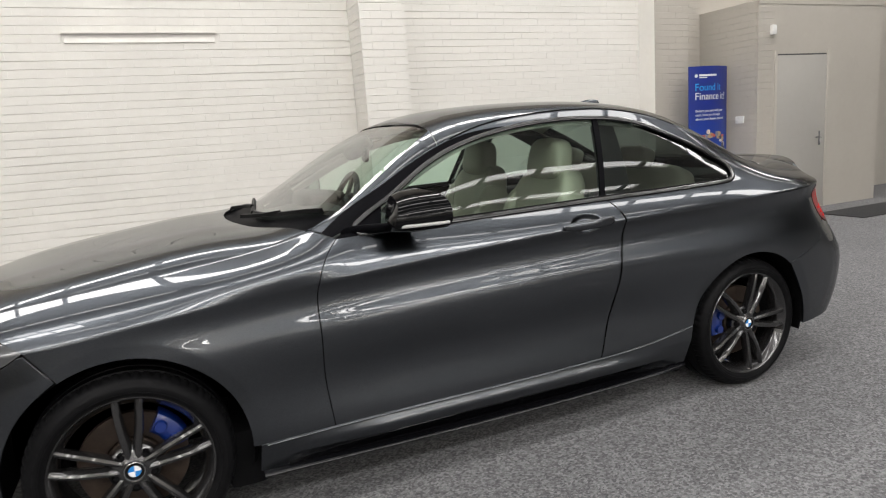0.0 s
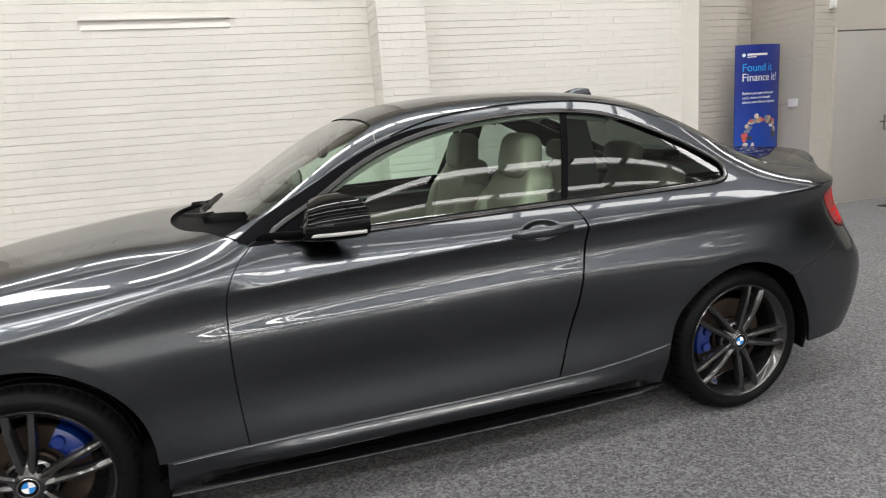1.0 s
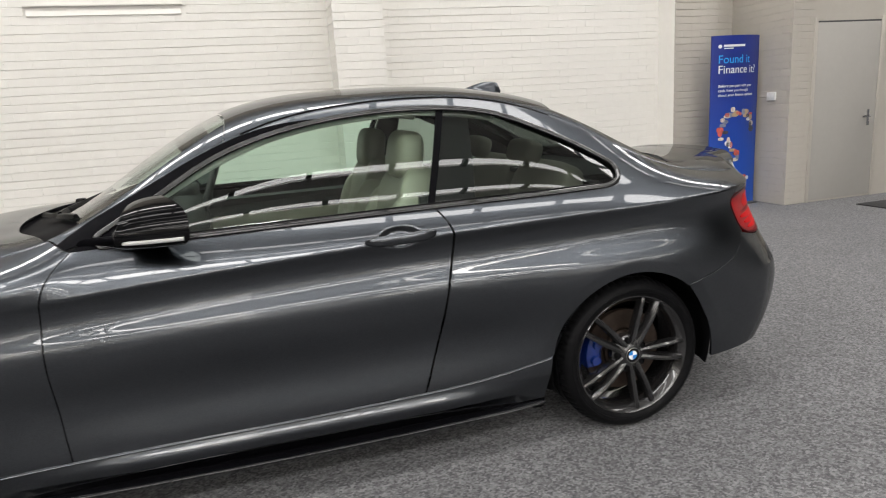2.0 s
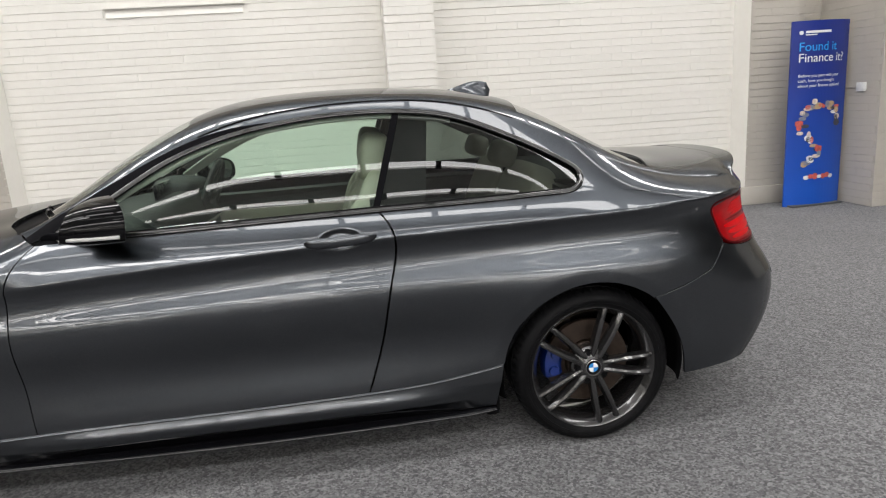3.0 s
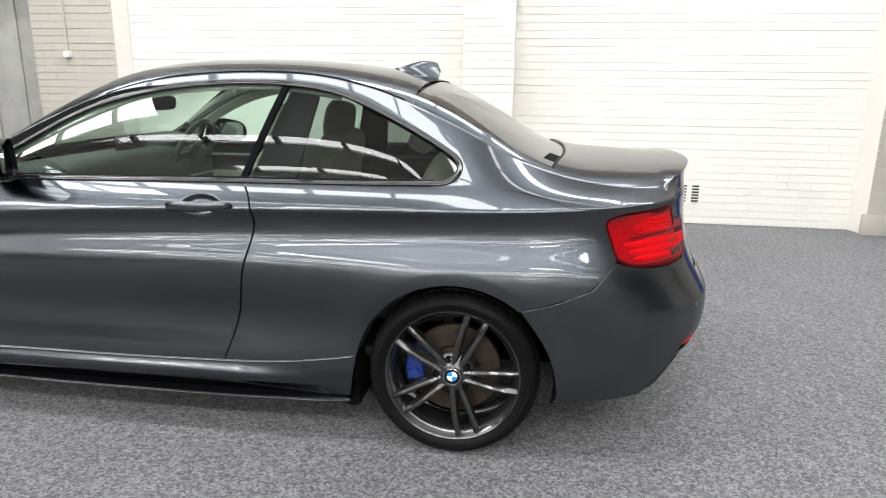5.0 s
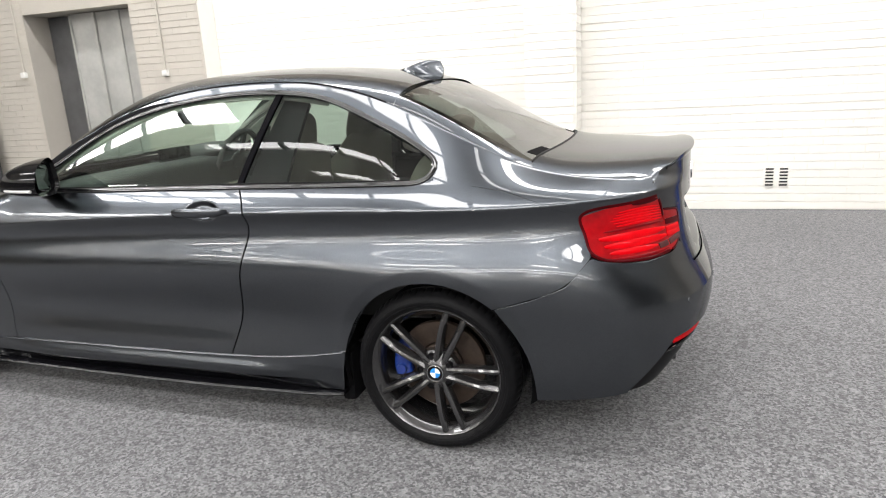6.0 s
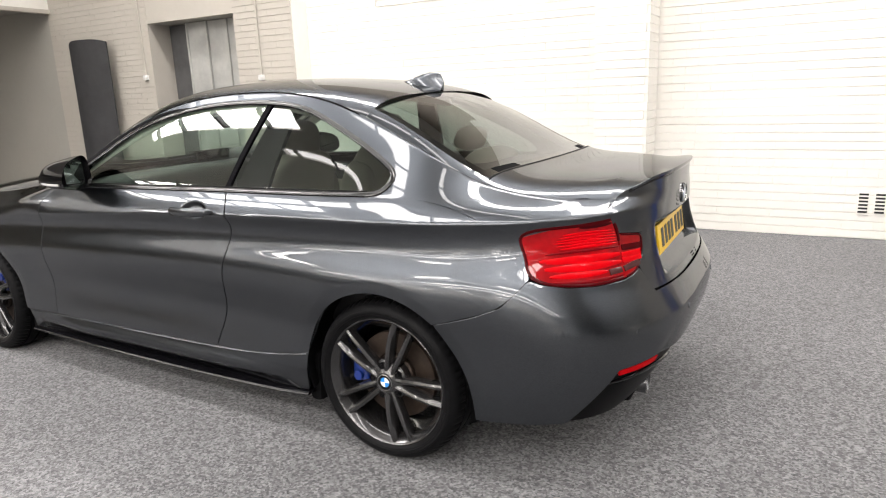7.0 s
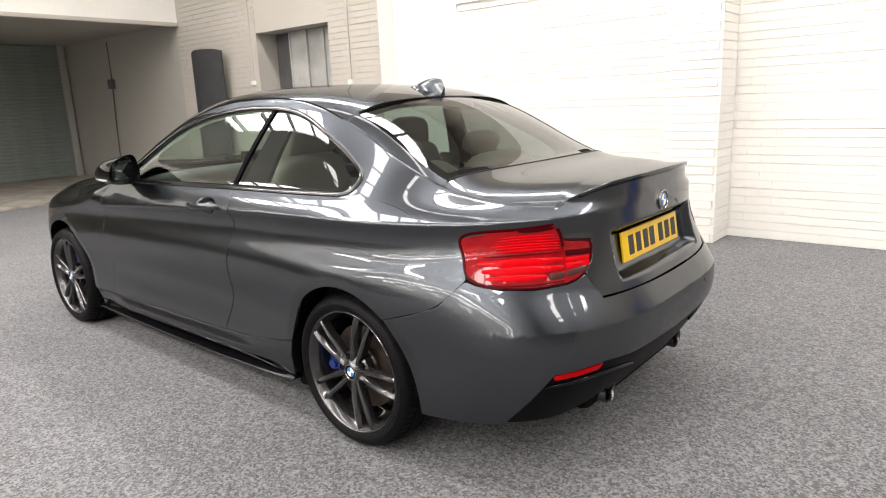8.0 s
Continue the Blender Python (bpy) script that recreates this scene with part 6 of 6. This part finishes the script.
box("frame_board", -6.72, -5.10, WALL_Y + 0.17, WALL_Y + 0.20, 0.0, 2.40, M_DARKWALL, doorway)
box("latch", -6.28, -6.25, WALL_Y - 0.02, WALL_Y + 0.02, 1.35, 1.50, M_STEEL, doorway, 0.004)


# slotted vents low in the white wall
M_SLOT = plain("dark_vent_slot", (0.02, 0.02, 0.02), 0.9)
for x in (1.755, 1.875):
    vent = thing("wall_vent", "small white wall vent with dark slots", "vent", (x, WALL_Y, 0.31), group="wall vents")
    box("frame", -0.045, 0.045, -0.008, 0.013, -0.10, 0.10, M_WHITE, vent, 0.003)
    for k in range(6):
        zz = -0.075 + 0.030 * k
        box("slot", -0.034, 0.034, -0.0105, -0.0075, zz - 0.008, zz + 0.008, M_SLOT, vent)

# lintel slot in the white wall
slot = structure(new("trim_2"), "shallow sloping slot of a blocked window", "trim")
bm = bmesh.new()
vs = [bm.verts.new(c) for c in ((-3.085, WALL_Y + 0.011, 2.405), (-1.805, WALL_Y + 0.011, 2.405), (-1.805, WALL_Y - 0.012, 2.325), (-3.085, WALL_Y - 0.012, 2.325), (-3.085, WALL_Y + 0.011, 2.315), (-1.805, WALL_Y + 0.011, 2.315))]
bm.faces.new((vs[0], vs[3], vs[2], vs[1]))
bm.faces.new((vs[3], vs[4], vs[5], vs[2]))
bm.faces.new((vs[0], vs[4], vs[3]))
bm.faces.new((vs[1], vs[2], vs[5]))
bmesh.ops.recalc_face_normals(bm, faces=bm.faces[:])
part("sill", bm, M_WHITE, slot, smooth=False)
box("ledge", -3.10, -1.79, WALL_Y - 0.022, WALL_Y + 0.012, 2.405, 2.425, M_WHITE, slot, 0.003)


# mezzanine and roller shutter at the far end
mez = structure(new("wall_mezzanine"), "white fronted mezzanine floor over the loading end", "mezzanine")
box("fascia", -8.98, -8.90, SOUTH_Y, PIER_Y + 0.010, 2.76, 3.75, M_WHITE, mez)
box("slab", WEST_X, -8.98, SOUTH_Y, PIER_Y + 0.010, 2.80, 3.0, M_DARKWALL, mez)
box("edge_trim", -8.99, -8.87, SOUTH_Y, PIER_Y + 0.008, 2.72, 2.78, M_GREYWALL, mez, 0.006)
shutter = structure(new("door_3"), "closed grey ribbed roller shutter", "roller shutter")
M_SHUT = plain("grey_shutter_paint", (0.25, 0.285, 0.265), 0.5, 0.3, 0.12, 3)
slat_me = None
for k in range(37):
    if slat_me is None:
        slat = box("slat", -0.018, 0.018, -3.4, 0.0, 0.0, 0.070, M_SHUT, shutter, 0.015)
        slat_me = slat.data
    else:
        slat = new("slat", slat_me)
        slat.parent = shutter
    slat.location = (-13.7, 3.42, 0.05 + 0.074 * k)
box("guide", -13.78, -13.62, 3.42, 3.55, 0, 2.85, M_DARKWALL, shutter, 0.01)
box("guide", -13.78, -13.62, -0.12, 0.02, 0, 2.85, M_DARKWALL, shutter, 0.01)
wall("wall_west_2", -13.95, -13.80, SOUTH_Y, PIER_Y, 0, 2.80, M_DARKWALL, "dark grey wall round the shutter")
structure(box("kerb", -9.42, -9.28, SOUTH_Y, PIER_Y, 0.0, 0.055, M_CONCRETE, None, 0.015), "low worn concrete kerb at the carpet's edge", "kerb")


# display stands
def bowed(bm, w, h, bow, z0=0.0, thick=0.02, n=16, back=0.0, crown=0.0):
    rows = []
    for i in range(n + 1):
        u = i / n * 2 - 1
        y = -bow * (1 - u * u)
        top = z0 + h - crown * u ** 4
        rows.append([bm.verts.new((u * w / 2, y + back, z0)), bm.verts.new((u * w / 2, y + back, top)), bm.verts.new((u * w / 2, y + thick + back, top)), bm.verts.new((u * w / 2, y + thick + back, z0))])
    for a, b in zip(rows, rows[1:]):
        for j in range(4):
            bm.faces.new((a[j], a[(j + 1) % 4], b[(j + 1) % 4], b[j]))
    bm.faces.new(rows[0])
    bm.faces.new(rows[-1][::-1])
    bmesh.ops.recalc_face_normals(bm, faces=bm.faces[:])


def banner_material():
    m, t, b, l = node_mat("blue_printed_banner")
    tc, sep, r = t.nodes.new("ShaderNodeTexCoord"), t.nodes.new("ShaderNodeSeparateXYZ"), t.nodes.new("ShaderNodeValToRGB")
    l.new(tc.outputs["Generated"], sep.inputs[0])
    l.new(sep.outputs[2], r.inputs[0])
    r.color_ramp.elements[0].color, r.color_ramp.elements[1].color = (0.006, 0.085, 0.50, 1), (0.012, 0.030, 0.24, 1)
    r.color_ramp.elements[0].position, r.color_ramp.elements[1].position = 0.1, 0.75
    l.new(r.outputs[0], b.inputs["Base Color"])
    b.inputs["Roughness"].default_value = 0.38
    return m


BW, BH, BOW = 0.67, 1.90, 0.07
banner = thing("display_banner", "tall blue printed pop-up banner standing by the pier", "banner", (3.985, 3.27, 0.0), 4)
bm = bmesh.new()
bowed(bm, BW, BH, BOW)
part("panel", bm, banner_material(), banner, smooth=False)
M_SKYBLUE = plain("light_blue_print", (0.03, 0.36, 0.85), 0.4, vary=0.02)
M_PRINT = plain("white_print", (0.80, 0.82, 0.85), 0.4, vary=0.02)


def bend(x):
    return -BOW * (1 - (2 * x / BW) ** 2) - 0.003


def lettering(text, x, z, size, material):
    """Printed words on the bowed panel, starting at x, on the line z."""
    cu = bpy.data.curves.new("words", "FONT")
    cu.body, cu.size, cu.extrude = text, size, 0.0008
    tmp = new("words", cu)
    me = bpy.data.meshes.new_from_object(tmp.evaluated_get(bpy.context.evaluated_depsgraph_get()))
    bpy.data.objects.remove(tmp)
    for v in me.vertices:
        px_, pz_, d = v.co.x + x, v.co.y + z, v.co.z
        v.co = (px_, bend(px_) - d, pz_)
    me.materials.clear()
    me.materials.append(material)
    ob = new("words", me)
    ob.parent = banner
    return tagged(ob, "printed words")


lettering("Found it", -0.275, 1.605, 0.125, M_SKYBLUE)
lettering("Finance it?", -0.275, 1.495, 0.125, M_PRINT)
lettering("Before you part with your", -0.265, 1.345, 0.043, M_PRINT)
lettering("cash, have you thought", -0.265, 1.295, 0.043, M_PRINT)
lettering("about your finance options?", -0.265, 1.245, 0.043, M_PRINT)


def print_patch(x0, x1, z0, z1, material, name="printed_shape", round_=0.0):
    bm = bmesh.new()
    n = 8
    a, b = [], []
    for i in range(n + 1):
        x = x0 + (x1 - x0) * i / n
        k = 1 - round_ * abs(2 * i / n - 1) ** 3
        zc, hh = (z0 + z1) / 2, (z1 - z0) / 2 * k
        a.append(bm.verts.new((x, bend(x) - 0.0006, zc - hh)))
        b.append(bm.verts.new((x, bend(x) - 0.0006, zc + hh)))
    for i in range(n):
        bm.faces.new((a[i], a[i + 1], b[i + 1], b[i]))
    return part(name, bm, material, banner, smooth=False)


print_patch(-0.275, -0.235, 1.765, 1.805, M_PRINT, "logo_shape", 0.7)
print_patch(-0.215, 0.06, 1.778, 1.802, M_PRINT, "logo_bar")
print_patch(-0.215, -0.10, 1.757, 1.768, M_PRINT, "logo_bar")
# a question mark made of small jumbled toys
rnd = random.Random(4)
TOYS = [plain("print_tone", c, 0.4, vary=0.25, scale=40) for c in ((0.62, 0.55, 0.48), (0.05, 0.05, 0.07), (0.55, 0.10, 0.08), (0.70, 0.72, 0.75), (0.20, 0.22, 0.30), (0.45, 0.33, 0.20))]
hook = curve2([(-0.20, 0.80), (-0.20, 0.95), (-0.10, 1.05), (0.05, 1.07), (0.18, 1.00), (0.20, 0.88)])
stem = curve2([(-0.16, 0.75), (-0.06, 0.66), (-0.02, 0.58), (-0.10, 0.50), (-0.14, 0.42)])
for cv, n_ in ((hook, 26), (stem, 18)):
    for k in range(n_):
        cx, cz = cv(np.array([k / (n_ - 1)]))[0]
        cx, cz = cx + rnd.uniform(-0.035, 0.035), cz + rnd.uniform(-0.03, 0.03)
        w_, h_ = rnd.uniform(0.02, 0.05), rnd.uniform(0.015, 0.035)
        print_patch(cx - w_, cx + w_, cz - h_, cz + h_, TOYS[k % 6 if rnd.random() < 0.6 else rnd.randrange(6)], "printed_toy", rnd.uniform(0.3, 0.9))
for k in range(7):
    print_patch(-0.16 + 0.05 * k, -0.10 + 0.05 * k, 0.285 + 0.01 * (k % 2), 0.33 + 0.01 * (k % 3), TOYS[2 if k % 3 else 3], "printed_toy", 0.6)
box("foot", -0.30, 0.30, -0.10, 0.06, 0.0, 0.02, M_STEEL, banner, 0.005)

board = thing("display_stand", "plain black rounded display board against the wall", "display board", (-7.82, 3.38, 0.0), 6)
bm = bmesh.new()
bowed(bm, 0.74, 2.26, 0.11, crown=0.04)
M_BOARD = plain("black_fabric_board", (0.030, 0.030, 0.032), 0.8, vary=0.2, scale=5, bump=0.2)
part("panel", bm, M_BOARD, board, smooth=False)
box("foot", -0.30, 0.30, -0.12, 0.08, 0.0, 0.02, M_STEEL, board, 0.005)


# ---- brick faces, last ----
brick_rnd = random.Random(7)
L_BRICK, H_COURSE = 0.225, 0.075


def brick_verts(w, h, d, bev):
    """A brick's front and sides: back ring, outer ring, front ring."""
    return [(-w / 2, 0.014, -h / 2), (w / 2, 0.014, -h / 2), (w / 2, 0.014, h / 2), (-w / 2, 0.014, h / 2),
            (-w / 2, d + 0.4 * bev, -h / 2), (w / 2, d + 0.4 * bev, -h / 2), (w / 2, d + 0.4 * bev, h / 2), (-w / 2, d + 0.4 * bev, h / 2),
            (-w / 2 + 0.12 * bev, d, -h / 2 + bev), (w / 2 - 0.12 * bev, d, -h / 2 + bev), (w / 2 - 0.12 * bev, d, h / 2 - bev), (-w / 2 + 0.12 * bev, d, h / 2 - bev)]


BRICK_FACES = [(0, 1, 5, 4), (1, 2, 6, 5), (2, 3, 7, 6), (3, 0, 4, 7), (4, 5, 9, 8), (5, 6, 10, 9), (6, 7, 11, 10), (7, 4, 8, 11), (8, 9, 10, 11)]


def brickwork(parent, x0, x1, y, z0, z1, material, single=None, skip=None, turn=None, name="brickwork", relief=1.0):
    """Courses of painted bricks on a wall that faces -y at y. Those inside single (x0, x1, z0, z1) are pieces of their own; the rest are joined."""
    V, F = [], []
    shapes = {}
    n_course = int((z1 - z0) / H_COURSE)
    for c in range(n_course):
        zc = z0 + (c + 0.5) * H_COURSE
        x = x0 - (L_BRICK / 2 if c % 2 else 0.0)
        joint = brick_rnd.choice((0.002, 0.004, 0.006, 0.008)) * relief
        while x < x1 - 0.02:
            a, b = max(x, x0) + 0.00012, min(x + L_BRICK, x1) - 0.00012
            x += L_BRICK
            if b - a < 0.03 or (skip and skip((a + b) / 2, zc)):
                continue
            if brick_rnd.random() < 0.25:
                joint = brick_rnd.choice((0.001, 0.0025, 0.005, 0.009)) * relief
            w, h, d = b - a, H_COURSE - joint, -brick_rnd.uniform(0.0002, 0.0018) * relief
            lean = brick_rnd.gauss(0.0, 0.012)
            cx = (a + b) / 2
            if single and single[0] < cx < single[1] and single[2] < zc < single[3]:
                key = (round(w, 2), round(joint, 3))
                if key not in shapes:
                    me = bpy.data.meshes.new("brick")
                    me.from_pydata(brick_verts(w, h, -0.001, 0.003), [], BRICK_FACES)
                    me.materials.append(material)
                    shapes[key] = me
                o = new("brick", shapes[key])
                o.parent = parent
                o.location = (cx, y + d, zc)
                o.rotation_euler.x = lean
                continue
            k = len(V)
            for px_, py_, pz_ in brick_verts(w, h, d, 0.003):
                p = Vector((cx + px_, y + py_ - lean * pz_, zc + pz_))
                V.append(tuple(turn @ p) if turn else tuple(p))
            F += [tuple(i + k for i in f) for f in BRICK_FACES]
    me = bpy.data.meshes.new(name)
    me.from_pydata(V, [], F)
    me.materials.append(material)
    ob = new(name, me)
    ob.parent = parent
    return tagged(ob, kind="stuff")


in_slot = lambda x, z: (-3.10 < x < -1.79 and 2.31 < z < 2.43) or (-0.47 < x < 0.03)
brickwork(wall_white, -4.12, 3.35, WALL_Y, 0.0, 3.5, M_WHITE, (0.10, 2.70, 0.9, 2.75), in_slot)
brickwork(pilaster, -0.46, 0.02, PILASTER_Y, 0.0, 3.5, M_WHITE, (-1, 1, 0, 4))
brickwork(pilaster, -WALL_Y, -PILASTER_Y - 0.001, -0.46, 0.0, 3.5, M_WHITE, None, None, Matrix(((0, 1, 0, 0), (-1, 0, 0, 0), (0, 0, 1, 0), (0, 0, 0, 1))))
brickwork(pilaster, PILASTER_Y + 0.001, WALL_Y, -0.02, 0.0, 3.5, M_WHITE, None, None, Matrix(((0, -1, 0, 0), (1, 0, 0, 0), (0, 0, 1, 0), (0, 0, 0, 1))))
for ob_, xa, xb in (("wall_north_2", -8.95, -6.72), ("wall_north_3", -5.10, -4.158), ("wall_north_5", 3.402, 3.95)):
    brickwork(bpy.data.objects[ob_], xa, xb, PIER_Y, 0.0 if xa < 0 else 0.2, 3.6, M_GREYWALL, None, None, None, "brickwork", 0.9)
brickwork(bpy.data.objects["wall_north_6"], 3.95, 4.38, WALL_Y, 0.0, 3.6, M_GREYWALL)
brickwork(box_room, -WALL_Y, -2.87, 4.37, 0.0, 2.58, M_GREYWALL, None, None, Matrix(((0, 1, 0, 0), (-1, 0, 0, 0), (0, 0, 1, 0), (0, 0, 0, 1))), "brickwork", 0.8)
brickwork(box_room, 4.37, 4.655, 2.87, 0.0, 2.58, M_GREYWALL, None, None, None, "brickwork", 0.8)
